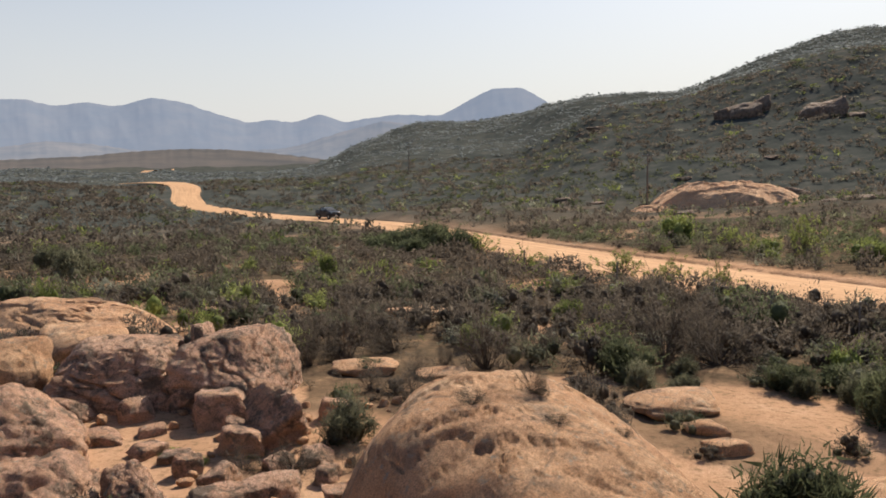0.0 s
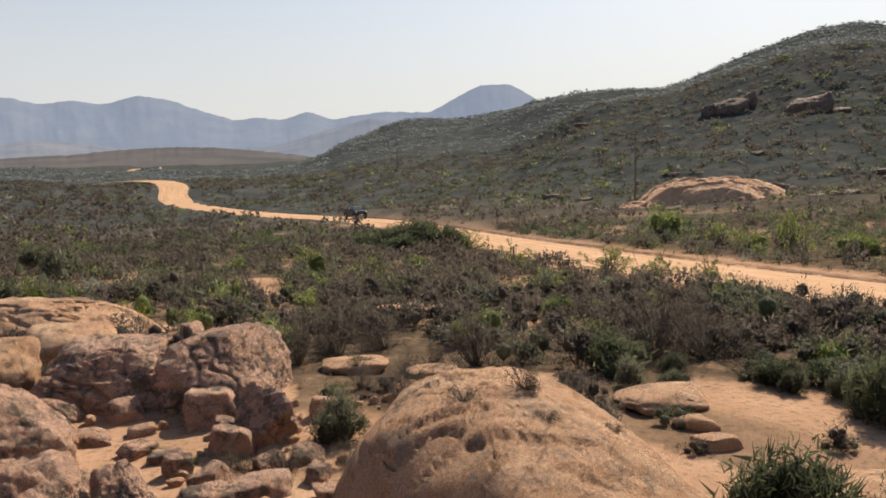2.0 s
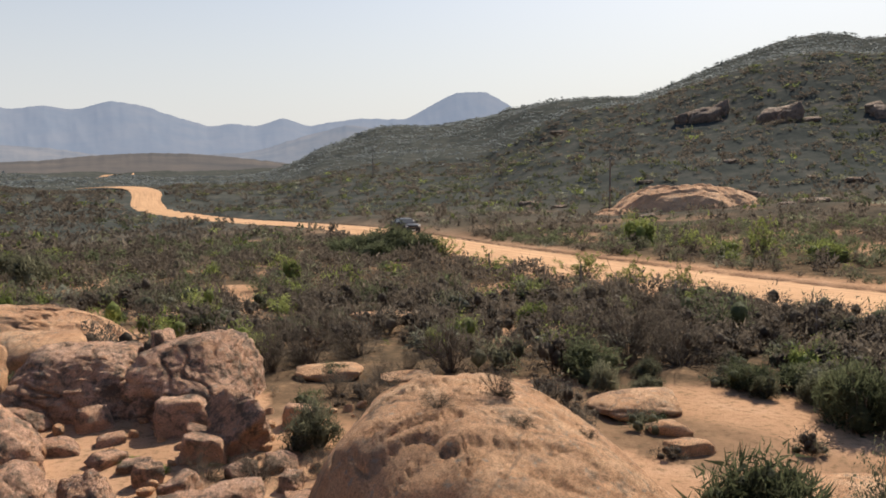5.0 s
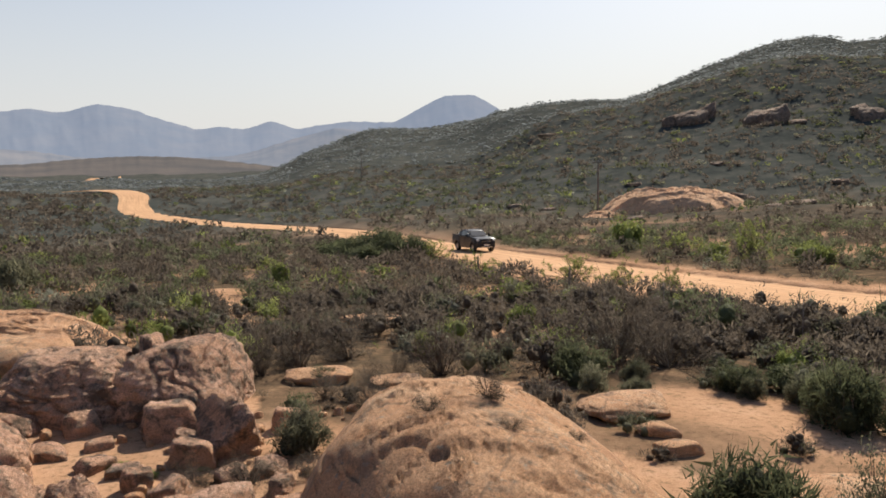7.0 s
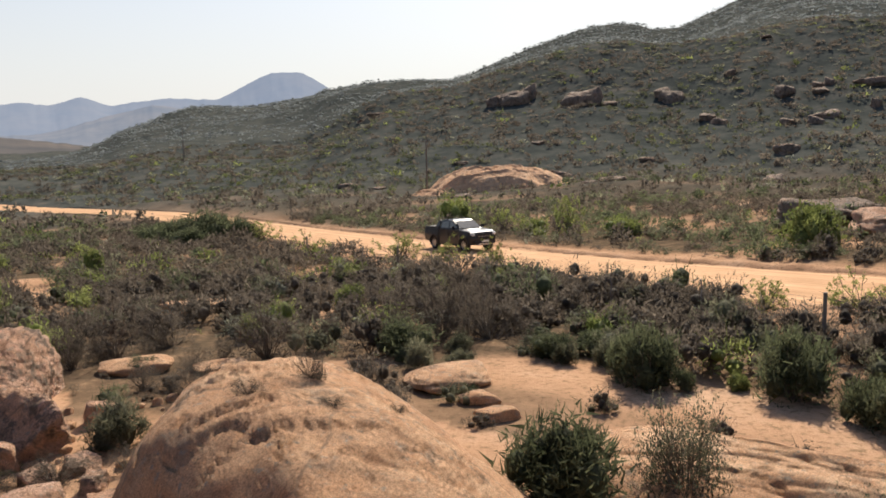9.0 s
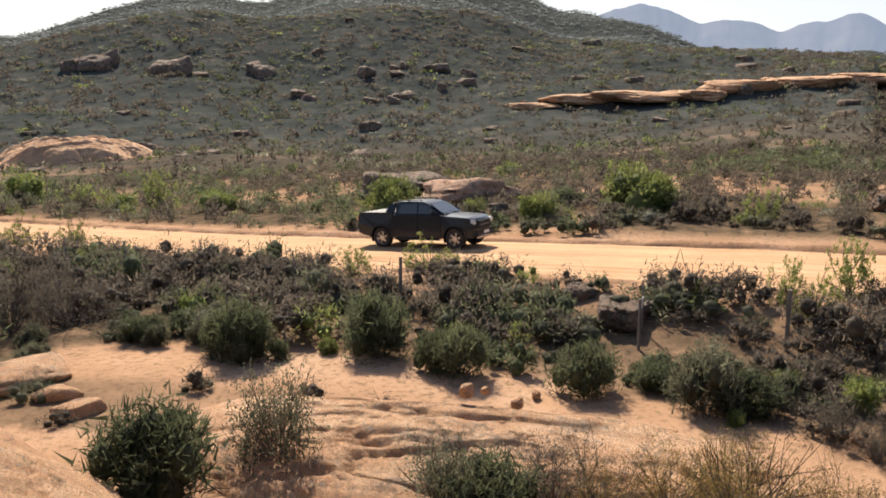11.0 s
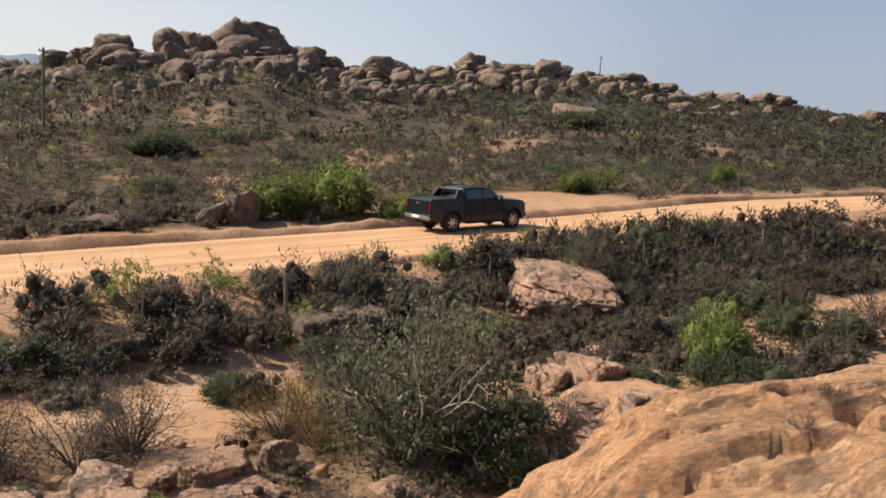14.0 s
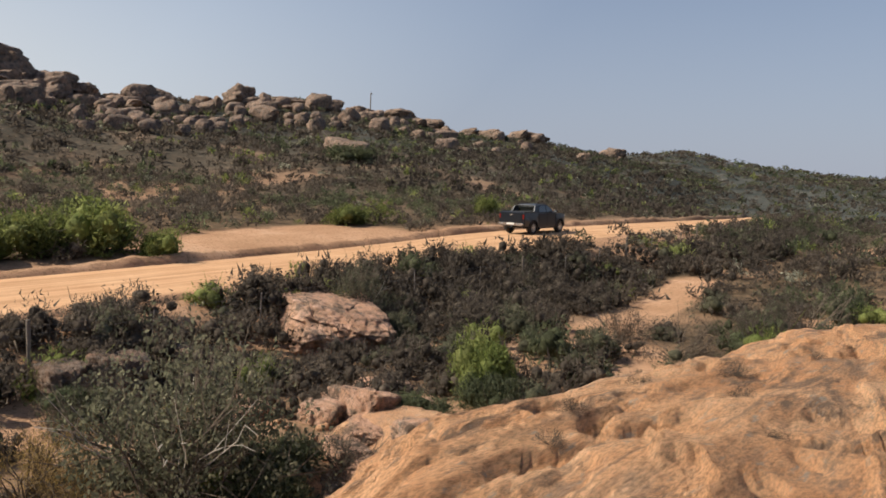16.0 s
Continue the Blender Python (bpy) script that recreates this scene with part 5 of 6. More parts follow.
thicket("slope_scrub", "%s scrub on the plain and the lower slopes", scatter(4, 17000, 74, 245, -35, 160, 1.3), 3, 24, 0.34, 0, 8, 680, 1.15, slim=0.6, core=0.5, solid=False)
thicket("ridge_scrub", "%s scrub between the blocks of the ridge", scatter(7, 6500, 72, 175, 72, 145, 2.5), 3, 24, 0.34, 0, 6, 690, 1.2, slim=0.6, core=0.5, solid=False)
# every kind out here takes the one haze-tinted leaf colour
thicket("hill_scrub", "%s distant scrub on the hills", scatter(5, 30000, 235, 640, -35, 160, 2.0), 2, 11, 0.42, 0, 6, 740, 1.15, LEAF_HILL_HAZE, core=0.4, solid=False)


# ------------------------------------------------------------ poles and fence
WOOD, wnt, wb = material("grey_weathered_timber", 0.85)
wc = ramp(wnt, tex(wnt, "Noise", 6, 5, 0.6, position(wnt, (1, 1, 0.15))), [(0.3, (0.10, 0.08, 0.065)), (0.7, (0.24, 0.20, 0.16))])
wnt.links.new(wc, wb.inputs["Base Color"])
STEEL, snt, sb = material("rusty_wire_and_steel", 0.55, 0.7, (0.22, 0.19, 0.17))
sc2 = ramp(snt, tex(snt, "Noise", 30, 4, 0.6, position(snt)), [(0.35, (0.13, 0.09, 0.07)), (0.65, (0.34, 0.32, 0.30))])
snt.links.new(sc2, sb.inputs["Base Color"])
PORCELAIN, _, _ = material("glazed_insulator", 0.25, 0, (0.55, 0.53, 0.48), 0.5)
PLATE, plnt, plb = material("weathered_white_plate", 0.6, 0.0, (0.62, 0.60, 0.56))
plc = ramp(plnt, tex(plnt, "Noise", 9, 4, 0.6, position(plnt)), [(0.35, (0.45, 0.42, 0.38)), (0.65, (0.68, 0.66, 0.62))])
plnt.links.new(plc, plb.inputs["Base Color"])


def tube(name, p, q, r0, r1, mat, sides=10, parent=None, label=""):
    p, q = Vector(p), Vector(q)
    d = (q - p).normalized()
    a = d.orthogonal().normalized()
    b = d.cross(a)
    v = [c + r * (a * math.cos(k * 2 * math.pi / sides) + b * math.sin(k * 2 * math.pi / sides)) for c, r in ((p, r0), (q, r1)) for k in range(sides)]
    bm = bmesh.new()
    vs = [bm.verts.new(w) for w in v]
    for k in range(sides):
        bm.faces.new((vs[k], vs[(k + 1) % sides], vs[sides + (k + 1) % sides], vs[sides + k]))
    bm.faces.new(vs[:sides][::-1])
    bm.faces.new(vs[sides:])
    me = bpy.data.meshes.new(name)
    bm.to_mesh(me)
    bm.free()
    me.materials.append(mat)
    return child(name, me, parent, label) if parent else new(name, me)


def utility_pole(x, y, h, turn):
    ob = new("utility_pole")
    ob.matrix_basis = pose(x, y, z_at(x, y) - 0.1, 0, 0, turn)
    tube("post", (0, 0, 0), (0, 0, h), 0.15, 0.10, WOOD, 12, ob)
    bm = bmesh.new()
    bmesh.ops.create_cube(bm, size=1, matrix=Matrix.Translation((0, -0.12, h - 0.35)) @ Matrix.Diagonal((1.5, 0.10, 0.12, 1)))
    bmesh.ops.bevel(bm, geom=bm.edges[:], offset=0.01, segments=1, affect="EDGES")
    me = bpy.data.meshes.new("crossarm")
    bm.to_mesh(me)
    bm.free()
    me.materials.append(WOOD)
    child("crossarm", me, ob)
    for k in (-0.65, 0.0, 0.65):
        tube("insulator", (k, -0.12, h - 0.29), (k, -0.12, h - 0.12), 0.05, 0.035, PORCELAIN, 8, ob)
    return tagged(ob, "tall grey timber power pole with a short crossarm", "utility pole", "utility poles")


POLES = [(-8.4, 200, 7.6, -15), (27.3, 105, 7.4, -20), (82.0, 9.3, 7.6, -30), (158, -92, 7.6, -45)]
for p in POLES:
    utility_pole(*p)


def wire(name, pts, r, mat, label, category):
    cu = bpy.data.curves.new(name, "CURVE")
    cu.dimensions, cu.bevel_depth, cu.bevel_resolution = "3D", r, 1
    sp = cu.splines.new("POLY")
    sp.points.add(len(pts) - 1)
    for s, p in zip(sp.points, pts):
        s.co = (*p, 1)
    cu.materials.append(mat)
    return tagged(new(name, cu), label, category)


# the stock fence below the road
def at_road(s, n):
    x, y = np.interp(s, STEP, LINE[:, 0]), np.interp(s, STEP, LINE[:, 1])
    tx, ty = np.interp(s, STEP, TAN[:, 0]), np.interp(s, STEP, TAN[:, 1])
    return float(x - ty * n), float(y + tx * n), math.atan2(ty, tx)


def fence():
    ob = new("wire_fence")
    tops = []
    r = random.Random(9)
    for k in range(30):
        s = 258 + 3.3 * k + r.uniform(-0.3, 0.3)
        x, y, _ = at_road(s, -7.9 + r.uniform(-0.15, 0.15))
        z = z_at(x, y)
        lean = r.uniform(-0.06, 0.06), r.uniform(-0.06, 0.06)
        thick = 0.05 if k % 3 == 0 else 0.022
        h = 1.30 if k % 3 == 0 else 1.18
        tube("fence_post", (x, y, z - 0.1), (x + lean[0], y + lean[1], z + h), thick, thick * 0.9, WOOD if k % 3 == 0 else STEEL, 8, ob)
        tops.append((x, y, z, lean))
    for lvl in (0.25, 0.5, 0.75, 0.98, 1.14):
        chunks = []
        for (x0, y0, z0, l0), (x1, y1, z1, l1) in zip(tops[:-1], tops[1:]):
            a = np.array([x0 + l0[0] * lvl, y0 + l0[1] * lvl, z0 + lvl])
            b = np.array([x1 + l1[0] * lvl, y1 + l1[1] * lvl, z1 + lvl])
            chunks.append(twig([a, (a + b) / 2 - (0, 0, 0.02), b], 0.0035, 0.0035))
        child("wire", mesh_from("wire", *joined(chunks), STEEL), ob)
    return tagged(ob, "sagging stock fence of thin posts and wires", "fence")


fence()


def sign_board():
    x, y = 15.35, 8.5
    z = z_at(x, y)
    ob = new("sign_post")
    ob.matrix_basis = pose(x, y, z, 0, 0, 28)
    tube("post", (-0.35, 0, -0.1), (-0.35, 0.02, 1.05), 0.035, 0.03, WOOD, 8, ob)
    bm = bmesh.new()
    bmesh.ops.create_cube(bm, size=1, matrix=Matrix.Translation((0.1, 0, 0.88)) @ Matrix.Diagonal((0.30, 0.012, 0.22, 1)))
    bmesh.ops.bevel(bm, geom=bm.edges[:], offset=0.004, segments=1, affect="EDGES")
    me = bpy.data.meshes.new("plate")
    bm.to_mesh(me)
    bm.free()
    me.materials.append(PLATE)
    child("plate", me, ob, "plain weathered white plate")
    tube("rail", (-0.36, 0.012, 0.9), (0.2, 0.012, 0.9), 0.008, 0.008, STEEL, 6, ob)
    return tagged(ob, "small white plate wired to a fence post", "sign")


sign_board()
stub = new("marker_post")
stub.matrix_basis = pose(31.0, 7.1, z_at(31.0, 7.1))
tube("post", (0, 0, -0.1), (0.03, 0, 0.95), 0.09, 0.08, WOOD, 10, stub)
tagged(stub, "short dark timber stump beside the gravel road", "post")


# ------------------------------------------------------------ the pickup truck
PAINT, pant, pab = material("dark_blue_grey_metallic_paint", 0.32, 0.2, (0.009, 0.012, 0.016), 0.3)
pab.inputs["Coat Weight"].default_value, pab.inputs["Coat Roughness"].default_value = 0.25, 0.05
pg = pant.nodes.new("ShaderNodeTexCoord")
psep = pant.nodes.new("ShaderNodeSeparateXYZ")
pant.links.new(pg.outputs["Object"], psep.inputs[0])
pmr = pant.nodes.new("ShaderNodeMapRange")
pmr.inputs[1].default_value, pmr.inputs[2].default_value, pmr.inputs[3].default_value, pmr.inputs[4].default_value = 0.30, 0.70, 0.05, 0.0
pant.links.new(psep.outputs[2], pmr.inputs[0])
dust = mix(pant, 1.0, pmr.outputs[0], ramp(pant, tex(pant, "Noise", 5, 5, 0.6, pg.outputs["Object"]), [(0.3, (0.5, 0.5, 0.5)), (0.7, (1.2, 1.2, 1.2))]), "MULTIPLY")
pcol = mix(pant, dust, (0.011, 0.015, 0.022), (0.26, 0.17, 0.105))
pant.links.new(pcol, pab.inputs["Base Color"])
BLACK, bknt, bkb = material("black_textured_plastic", 0.6, 0, (0.02, 0.02, 0.021), 0.35)
RUBBER, rnt, rb = material("dusty_tyre_rubber", 0.9, 0, (0.035, 0.031, 0.028), 0.2)
rcol = ramp(rnt, tex(rnt, "Noise", 12, 4, 0.6), [(0.35, (0.022, 0.021, 0.02)), (0.7, (0.085, 0.062, 0.045))])
rnt.links.new(rcol, rb.inputs["Base Color"])
ALLOY, _, _ = material("machined_alloy", 0.28, 0.9, (0.62, 0.62, 0.63), 0.5)
CHROME, _, _ = material("bright_bumper_metal", 0.25, 0.85, (0.55, 0.55, 0.56), 0.5)
GLASS, gnt, gb = material("tinted_window_glass", 0.09, 0, (0.012, 0.016, 0.017), 1.0)
LENS, _, _ = material("clear_lamp_lens", 0.08, 0.2, (0.62, 0.64, 0.66), 0.6)
RED, _, _ = material("red_lamp_lens", 0.15, 0, (0.17, 0.018, 0.016), 0.5)
WHITE, _, _ = material("white_plate_paint", 0.5, 0, (0.70, 0.69, 0.65), 0.4)


def extruded(name, outline, half, mat, parent, bevel=0.03, shape=None, label="", segments=2):
    """A side outline (x, z) drawn out across the truck to +-half, its edges rounded."""
    bm = bmesh.new()
    a = [bm.verts.new((x, half, z)) for x, z in outline]
    b = [bm.verts.new((x, -half, z)) for x, z in outline]
    n = len(outline)
    bm.faces.new(a)
    bm.faces.new(b[::-1])
    for i in range(n):
        bm.faces.new((a[i], b[i], b[(i + 1) % n], a[(i + 1) % n]))
    bmesh.ops.recalc_face_normals(bm, faces=bm.faces[:])
    if bevel:
        rim = [e for e in bm.edges if abs(e.verts[0].co.y - e.verts[1].co.y) < 1e-6]
        bmesh.ops.bevel(bm, geom=rim, offset=bevel, segments=segments, affect="EDGES", clamp_overlap=True)
    if shape:
        bmesh.ops.subdivide_edges(bm, edges=[e for e in bm.edges if abs(e.verts[0].co.y - e.verts[1].co.y) > half], cuts=7)
        for v in bm.verts:
            v.co = shape(*v.co)
    bmesh.ops.triangulate(bm, faces=[f for f in bm.faces if len(f.verts) > 4])
    me = bpy.data.meshes.new(name)
    bm.to_mesh(me)
    bm.free()
    me.materials.append(mat)
    return child(name, me, parent, label)


def block(name, c, size, mat, parent, bevel=0.015, label="", turn=(0, 0, 0)):
    bm = bmesh.new()
    bmesh.ops.create_cube(bm, size=1, matrix=pose(*c, *turn) @ Matrix.Diagonal((*size, 1)))
    if bevel:
        bmesh.ops.bevel(bm, geom=bm.edges[:], offset=bevel, segments=2, affect="EDGES", clamp_overlap=True)
    me = bpy.data.meshes.new(name)
    bm.to_mesh(me)
    bm.free()
    me.materials.append(mat)
    return child(name, me, parent, label)


def panel(name, corners, depth, mat, parent, label="", bevel=0.0):
    """A flat pane from its corners, thickened inwards."""
    bm = bmesh.new()
    a = [bm.verts.new(c) for c in corners]
    f = bm.faces.new(a)
    f.normal_update()
    ext = bmesh.ops.extrude_face_region(bm, geom=[f])
    nrm = f.normal.copy()
    for v in ext["geom"]:
        if isinstance(v, bmesh.types.BMVert):
            v.co -= nrm * depth
    bmesh.ops.recalc_face_normals(bm, faces=bm.faces[:])
    me = bpy.data.meshes.new(name)
    bm.to_mesh(me)
    bm.free()
    me.materials.append(mat)
    return child(name, me, parent, label)


def arc(cx, cz, r, a0, a1, n):
    return [(cx + r * math.cos(radians(a0 + (a1 - a0) * k / n)), cz + r * math.sin(radians(a0 + (a1 - a0) * k / n))) for k in range(n + 1)]


FRONT, REAR, WHEEL_R, SIZE = 1.61, -1.61, 0.39, 0.96


def body_shape(x, y, z):
    s = 1.0
    if x > 1.75:
        s -= 0.13 * ((x - 1.75) / 0.8) ** 2
    s -= 0.05 * max(0, z - 0.95) / 0.4 + 0.035 * max(0, 0.75 - z) / 0.35
    bow = 0.0
    if x > 2.2:
        bow = -0.10 * (y / 0.9) ** 2
    crown = 0.035 * (1 - (y / 0.93) ** 2) if (z > 1.0 and x > 1.0) else 0
    return Vector((x + bow, y * s, z + crown))


def cab_shape(x, y, z):
    t = max(0, z - 1.26) / 0.54
    bow = -0.05 * (y / 0.8) ** 2 if x > 0.4 else 0
    return Vector((x + bow, y * (1 - 0.17 * t), z + 0.03 * (1 - (y / 0.85) ** 2) * t))


def wheel(parent, x, side):
    hub = new("wheel")
    hub.parent = parent
    hub.matrix_basis = pose(x, 0.79 * side, WHEEL_R)
    # tyre: a turned section
    sec = [(0.245, -0.115), (0.30, -0.13), (0.36, -0.125), (0.385, -0.10), (0.39, -0.05), (0.39, 0.05), (0.385, 0.10), (0.36, 0.125), (0.30, 0.13), (0.245, 0.115)]
    N = 40
    v = [(r * math.cos(2 * math.pi * k / N), w, r * math.sin(2 * math.pi * k / N)) for k in range(N) for r, w in sec]
    m = len(sec)
    f = [(k * m + i, k * m + (i + 1) % m, ((k + 1) % N) * m + (i + 1) % m, ((k + 1) % N) * m + i) for k in range(N) for i in range(m)]
    me = bpy.data.meshes.new("tyre")
    me.from_pydata(v, [], f)
    bm = bmesh.new()
    bm.from_mesh(me)
    # tread blocks
    for k in range(44):
        a = 2 * math.pi * k / 44
        for w in (-0.075, 0.0, 0.075):
            c = Matrix.Rotation(-a, 4, "Y") @ Matrix.Translation((0.391, w + (0.01 if k % 2 else -0.01), 0)) @ Matrix.Diagonal((0.018, 0.055, 0.034, 1))
            bmesh.ops.create_cube(bm, size=1, matrix=c)
    bmesh.ops.recalc_face_normals(bm, faces=bm.faces[:])
    bm.to_mesh(me)
    bm.free()
    me.materials.append(RUBBER)
    child("tyre", me, hub, "dusty black all-terrain tyre")
    out = 0.085 * side
    bm = bmesh.new()
    # rim barrel and lip
    for r0, r1, y0, y1 in ((0.25, 0.238, 0.118, 0.10), (0.238, 0.225, 0.10, -0.10)):
        prev = None
        first = None
        for k in range(N + 1):
            a = 2 * math.pi * k / N
            p = bm.verts.new((r0 * math.cos(a), y0 * side, r0 * math.sin(a)))
            q = bm.verts.new((r1 * math.cos(a), y1 * side, r1 * math.sin(a)))
            if prev:
                bm.faces.new((prev[0], p, q, prev[1]))
            prev = (p, q)
    # six split spokes
    for k in range(6):
        for d in (-0.15, 0.15):
            a = 2 * math.pi * k / 6 + d
            c = Matrix.Rotation(-a, 4, "Y") @ Matrix.Translation((0.15, out, 0)) @ Matrix.Rotation(d * 0.9, 4, "Y") @ Matrix.Diagonal((0.19, 0.03, 0.024, 1))
            bmesh.ops.create_cube(bm, size=1, matrix=c)
    bmesh.ops.create_cone(bm, cap_ends=True, segments=20, radius1=0.07, radius2=0.06, depth=0.04, matrix=Matrix.Translation((0, out, 0)) @ Matrix.Rotation(radians(90), 4, "X"))
    me = bpy.data.meshes.new("rim")
    bm.to_mesh(me)
    bm.free()
    me.materials.append(ALLOY)
    child("rim", me, hub, "bright split-spoke alloy rim")
    bm = bmesh.new()
    bmesh.ops.create_cone(bm, cap_ends=True, segments=32, radius1=0.232, radius2=0.232, depth=0.06, matrix=Matrix.Translation((0, 0.0, 0)) @ Matrix.Rotation(radians(90), 4, "X"))
    me = bpy.data.meshes.new("brake_drum")
    bm.to_mesh(me)
    bm.free()
    me.materials.append(BLACK)
    child("brake_drum", me, hub)
    return hub


def pickup():
    car = new("pickup_truck")
    car.empty_display_size = 1
    low = [(-2.64, 0.56), (-2.68, 0.62), (-2.70, 0.98), (-2.67, 1.30), (-2.61, 1.355), (-1.10, 1.345), (-1.06, 1.29), (1.02, 1.27), (1.20, 1.245), (1.7, 1.215), (2.15, 1.175), (2.36, 1.11), (2.44, 1.02), (2.47, 0.78), (2.45, 0.52), (2.38, 0.42), (2.16, 0.40)]
    low += arc(FRONT, 0.40, 0.47, 8, 172, 12) + [(1.08, 0.39), (-1.08, 0.39)] + arc(REAR, 0.40, 0.47, 8, 172, 12) + [(-2.14, 0.44), (-2.5, 0.50)]
    extruded("body", low, 0.93, PAINT, car, 0.035, body_shape)
    cab = [(-1.02, 1.27), (1.16, 1.26), (0.86, 1.41), (0.42, 1.70), (0.22, 1.765), (-0.10, 1.79), (-0.75, 1.78), (-0.94, 1.745), (-1.02, 1.64)]
    extruded("cab", cab, 0.83, PAINT, car, 0.05, cab_shape, segments=3)

    def side(x, z, s, out=0.006):
        t = max(0, z - 1.26) / 0.54
        return (x, s * (0.83 * (1 - 0.17 * t) + out), z)

    for s in (1, -1):
        for name, pts in (("front_window", [(0.88, 1.335), (0.40, 1.64), (0.16, 1.70), (0.04, 1.705), (0.04, 1.325)]), ("rear_window", [(-0.03, 1.325), (-0.03, 1.705), (-0.66, 1.695), (-0.80, 1.62), (-0.86, 1.33)])):
            pts = pts[::-1] if s > 0 else pts
            panel(name, [side(x, z, s) for x, z in pts], 0.012, GLASS, car)
        # door seams, handles, mirror, arch flares, sill step
        for x in (1.02, 0.0, -0.98):
            block("door_seam", (x, s * 0.915, 0.88), (0.012, 0.012, 0.76), BLACK, car, 0)
        for x in (0.12, -0.88):
            block("door_handle", (x, s * 0.922, 1.12), (0.20, 0.035, 0.035), BLACK, car, 0.01)
        block("side_step", (0.0, s * 0.90, 0.36), (1.95, 0.16, 0.06), BLACK, car, 0.02)
        mir = block("mirror", (0.78, s * 1.03, 1.37), (0.13, 0.22, 0.19), PAINT, car, 0.04)
        block("mirror_arm", (0.80, s * 0.90, 1.32), (0.08, 0.14, 0.05), BLACK, car, 0.01)
        block("mirror_glass", (0.712, s * 1.03, 1.37), (0.006, 0.18, 0.15), CHROME, mir, 0)
        for cx in (FRONT, REAR):
            ring = arc(cx, 0.40, 0.525, 0, 180, 16) + arc(cx, 0.40, 0.465, 180, 0, 16)
            bm = bmesh.new()
            a = [bm.verts.new((x, s * 0.905, z)) for x, z in ring]
            b = [bm.verts.new((x, s * 0.945, z)) for x, z in ring]
            n = 17
            for i in range(n - 1):
                j = 2 * n - 1 - i
                bm.faces.new((b[i], b[i + 1], b[j - 1], b[j]))
            for i in range(2 * n):
                bm.faces.new((a[i], a[(i + 1) % (2 * n)], b[(i + 1) % (2 * n)], b[i]))
            bmesh.ops.recalc_face_normals(bm, faces=bm.faces[:])
            me = bpy.data.meshes.new("arch_flare")
            bm.to_mesh(me)
            bm.free()
            me.materials.append(PAINT)
            child("arch_flare", me, car)
            block("mud_flap", (cx - 0.46, s * 0.80, 0.38), (0.02, 0.22, 0.30), BLACK, car, 0.005)
        block("headlight", (2.29, s * 0.70, 1.02), (0.26, 0.30, 0.15), LENS, car, 0.04, turn=(0, 12, -s * 24))
        block("fog_lamp", (2.38, s * 0.66, 0.60), (0.06, 0.14, 0.08), LENS, car, 0.02)
        block("tail_light", (-2.66, s * 0.825, 1.08), (0.10, 0.13, 0.30), RED, car, 0.025)
        block("bed_rail", (-1.85, s * 0.86, 1.36), (1.50, 0.10, 0.045), BLACK, car, 0.015)
        # sports bar sail, cab to bed
        sail = [(-1.02, 1.33), (-1.02, 1.72), (-1.22, 1.72), (-1.44, 1.40), (-1.50, 1.33)]
        bm = bmesh.new()
        a = [bm.verts.new((x, s * (0.86 - 0.12 * max(0, z - 1.33) / 0.4), z)) for x, z in sail]
        b = [bm.verts.new((x, s * (0.78 - 0.12 * max(0, z - 1.33) / 0.4), z)) for x, z in sail]
        bm.faces.new(a)
        bm.faces.new(b[::-1])
        for i in range(5):
            bm.faces.new((a[i], b[i], b[(i + 1) % 5], a[(i + 1) % 5]))
        bmesh.ops.recalc_face_normals(bm, faces=bm.faces[:])
        bmesh.ops.bevel(bm, geom=bm.edges[:], offset=0.015, segments=2, affect="EDGES")
        me = bpy.data.meshes.new("sports_bar_leg")
        bm.to_mesh(me)
        bm.free()
        me.materials.append(PAINT)
        child("sports_bar_leg", me, car)
        rail = tube("roof_rail", (0.10, s * 0.64, 1.845), (-0.95, s * 0.64, 1.825), 0.018, 0.018, BLACK, 8, car)
        for x in (0.10, -0.45, -0.95):
            block("rail_foot", (x, s * 0.64, 1.81), (0.07, 0.035, 0.05), BLACK, rail, 0.008)
        for x in (FRONT, REAR):
            block("wheel_well", (x, s * 0.50, 0.62), (0.90, 0.44, 0.44), BLACK, car, 0.02)
    # windscreen, back window
    panel("windscreen", [(1.085, -0.70, 1.305), (1.085, 0.70, 1.305), (0.475, 0.62, 1.70), (0.475, -0.62, 1.70)], 0.012, GLASS, car)
    panel("rear_screen", [(-1.028, 0.62, 1.36), (-1.028, -0.62, 1.36), (-1.028, -0.56, 1.66), (-1.028, 0.56, 1.66)], 0.01, GLASS, car)
    tube("sports_bar", (-1.18, 0.72, 1.71), (-1.18, -0.72, 1.71), 0.035, 0.035, BLACK, 10, car)
    block("bed_cover", (-1.84, 0, 1.352), (1.50, 1.60, 0.02), BLACK, car, 0.004, "black roller cover over the load bed")
    block("tailgate", (-2.685, 0, 1.04), (0.06, 1.50, 0.56), PAINT, car, 0.02)
    block("tailgate_handle", (-2.72, 0, 1.20), (0.02, 0.24, 0.07), CHROME, car, 0.008)
    block("rear_bumper", (-2.72, 0, 0.63), (0.20, 1.72, 0.17), CHROME, car, 0.04, "bright metal step bumper")
    block("number_plate", (-2.826, 0, 0.66), (0.012, 0.50, 0.11), WHITE, car, 0.003, "plain white plate")
    block("tow_bar", (-2.74, 0, 0.46), (0.22, 0.10, 0.08), BLACK, car, 0.01)
    block("front_bumper", (2.43, 0, 0.56), (0.16, 1.50, 0.22), BLACK, car, 0.05)
    block("skid_plate", (2.41, 0, 0.44), (0.18, 1.05, 0.10), CHROME, car, 0.03)
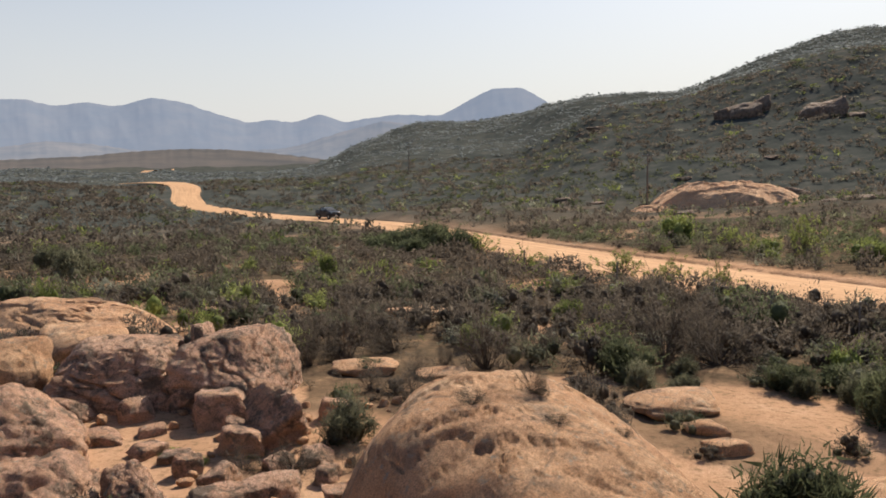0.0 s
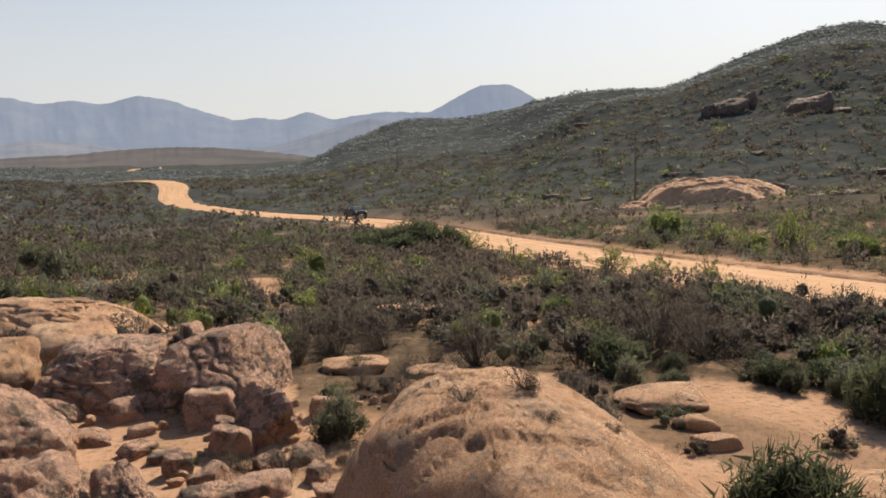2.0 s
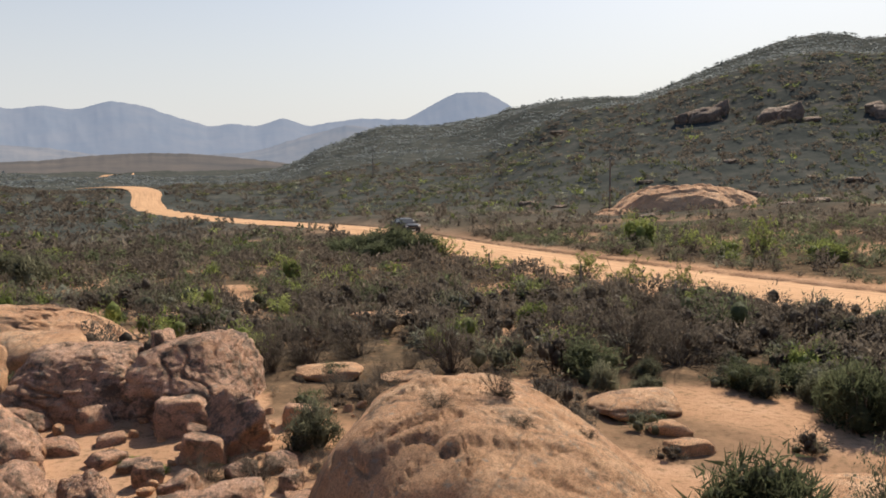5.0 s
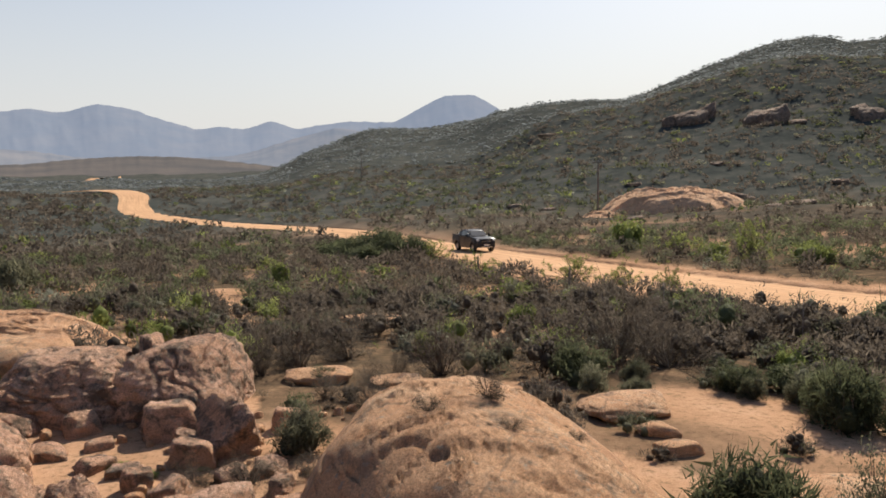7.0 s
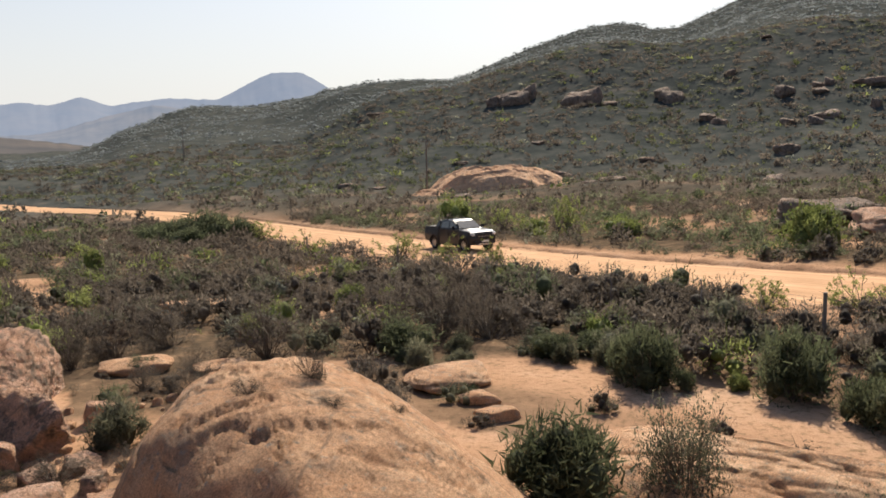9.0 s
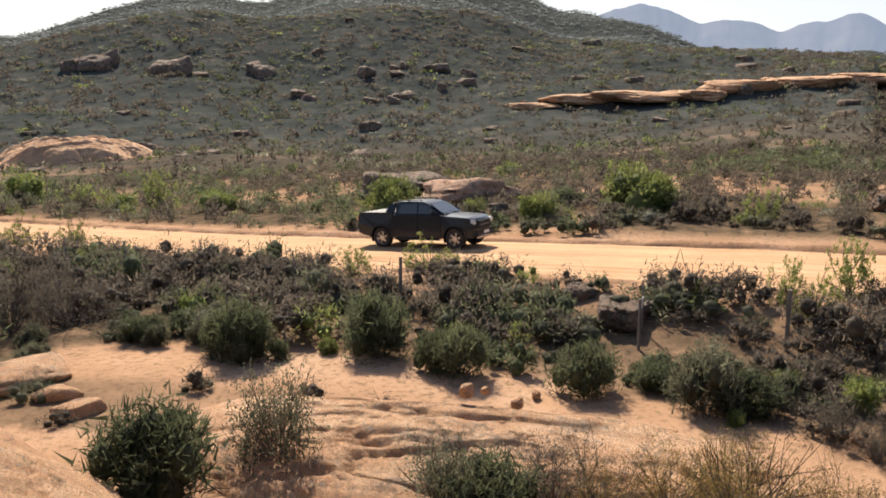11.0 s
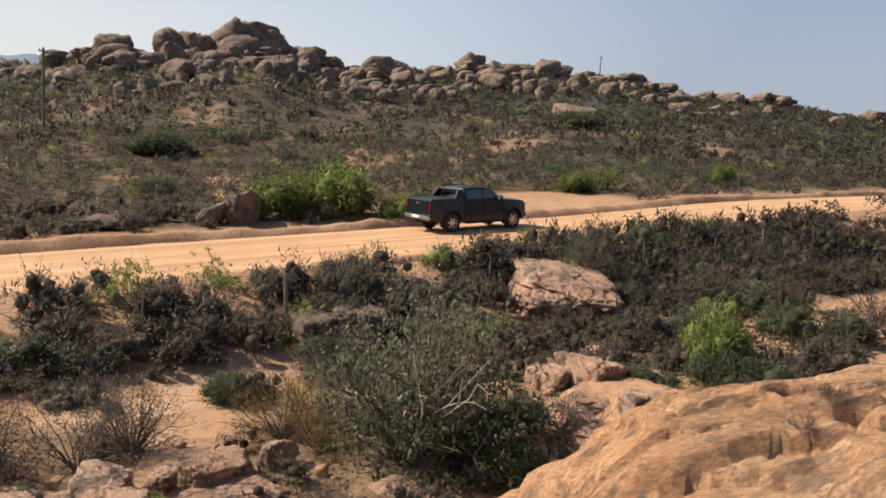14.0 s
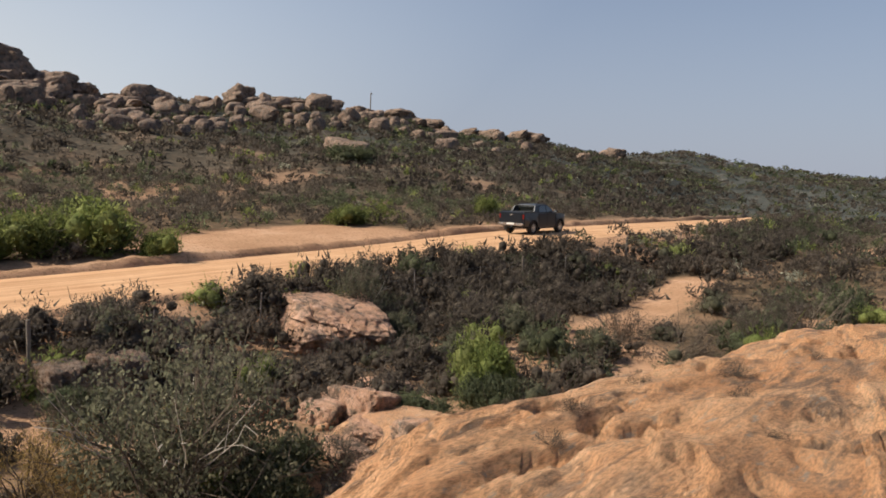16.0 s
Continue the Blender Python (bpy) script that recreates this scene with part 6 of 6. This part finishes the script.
    block("number_plate", (2.518, 0, 0.62), (0.012, 0.46, 0.11), WHITE, car, 0.003, "plain white plate")
    grille = block("grille", (2.42, 0, 0.92), (0.10, 0.98, 0.30), BLACK, car, 0.03)
    for z in (0.82, 0.90, 0.98):
        block("grille_bar", (2.475, 0, z), (0.02, 0.92, 0.028), CHROME if z == 0.90 else BLACK, grille, 0.006)
    block("bonnet_seam", (1.17, 0, 1.27), (0.015, 1.50, 0.02), BLACK, car, 0)
    for y in (0.35, -0.35):
        tube("wiper", (1.10, y, 1.32), (0.98, y - 0.42, 1.39), 0.008, 0.006, BLACK, 6, car)
    block("chassis", (-0.1, 0, 0.50), (4.7, 1.20, 0.22), BLACK, car, 0.03)
    tube("axle", (FRONT, -0.72, WHEEL_R), (FRONT, 0.72, WHEEL_R), 0.05, 0.05, BLACK, 8, car)
    tube("axle", (REAR, -0.72, WHEEL_R), (REAR, 0.72, WHEEL_R), 0.06, 0.06, BLACK, 8, car)
    tube("aerial", (0.30, -0.4, 1.80), (0.10, -0.4, 2.0), 0.006, 0.003, BLACK, 6, car)
    wheels = [wheel(car, x, s) for x in (FRONT, REAR) for s in (1, -1)]
    tagged(car, "dark blue-grey double-cab pickup truck, dusty, driving on gravel", "pickup truck")
    return car, wheels


TRUCK, WHEELS = pickup()
for piece in TRUCK.children_recursive:
    if piece.type == "MESH":
        piece.data.transform(Matrix.Diagonal((SIZE, SIZE, SIZE, 1)))
    else:
        piece.matrix_basis = Matrix.Translation(piece.matrix_basis.translation * SIZE)

# seconds and metres along the road
DRIVE = [(0, 178.6), (1, 184.7), (2, 192.2), (3, 200.5), (4, 209.3), (5, 218.6), (6, 228.4), (7, 238.5), (8, 249.4), (9, 261.0), (10, 272.3), (11, 283.95), (12, 295.9), (13, 307.75), (14, 319.4), (15, 330.7), (16, 340.8)]


def motions():
    ts, ss = [d[0] for d in DRIVE], np.array([d[1] for d in DRIVE])
    slope = np.gradient(ss, ts)

    def way(t):
        i = min(int(t), len(ts) - 2)
        u = t - ts[i]
        h = ts[i + 1] - ts[i]
        u /= h
        return ((2 * u ** 3 - 3 * u * u + 1) * ss[i] + (u ** 3 - 2 * u * u + u) * slope[i] * h + (-2 * u ** 3 + 3 * u * u) * ss[i + 1] + (u ** 3 - u * u) * slope[i + 1] * h)

    rows = []
    for k in range(0, 65):
        t = k * 0.25
        s = way(t) + 0.1
        x, y, head = at_road(s, float(np.interp(t, [0, 8, 10.5, 12.5, 14.5, 16], [0, 0, 0.5, 0.9, 0.2, 0])))
        z0, z1 = np.interp(s - 1.6, STEP, LINE[:, 2]), np.interp(s + 1.6, STEP, LINE[:, 2])
        pitch = -math.degrees(math.atan2(z1 - z0, 3.2))
        rows.append((t, pose(x, y, (z0 + z1) / 2 + 0.035 + 0.006 * math.sin(9 * t), 0.3 * math.sin(5.1 * t), pitch, math.degrees(head))))
    walk(TRUCK, rows)
    for hub in WHEELS:
        base = hub.matrix_basis.translation.copy()
        spin = []
        for k in range(0, 481):
            t = k / 30
            a = (way(t) - ss[0]) / (WHEEL_R * SIZE)
            spin.append((t, Matrix.Translation(base) @ Matrix.Rotation(a % (2 * math.pi), 4, "Y")))
        walk(hub, spin)


motions()
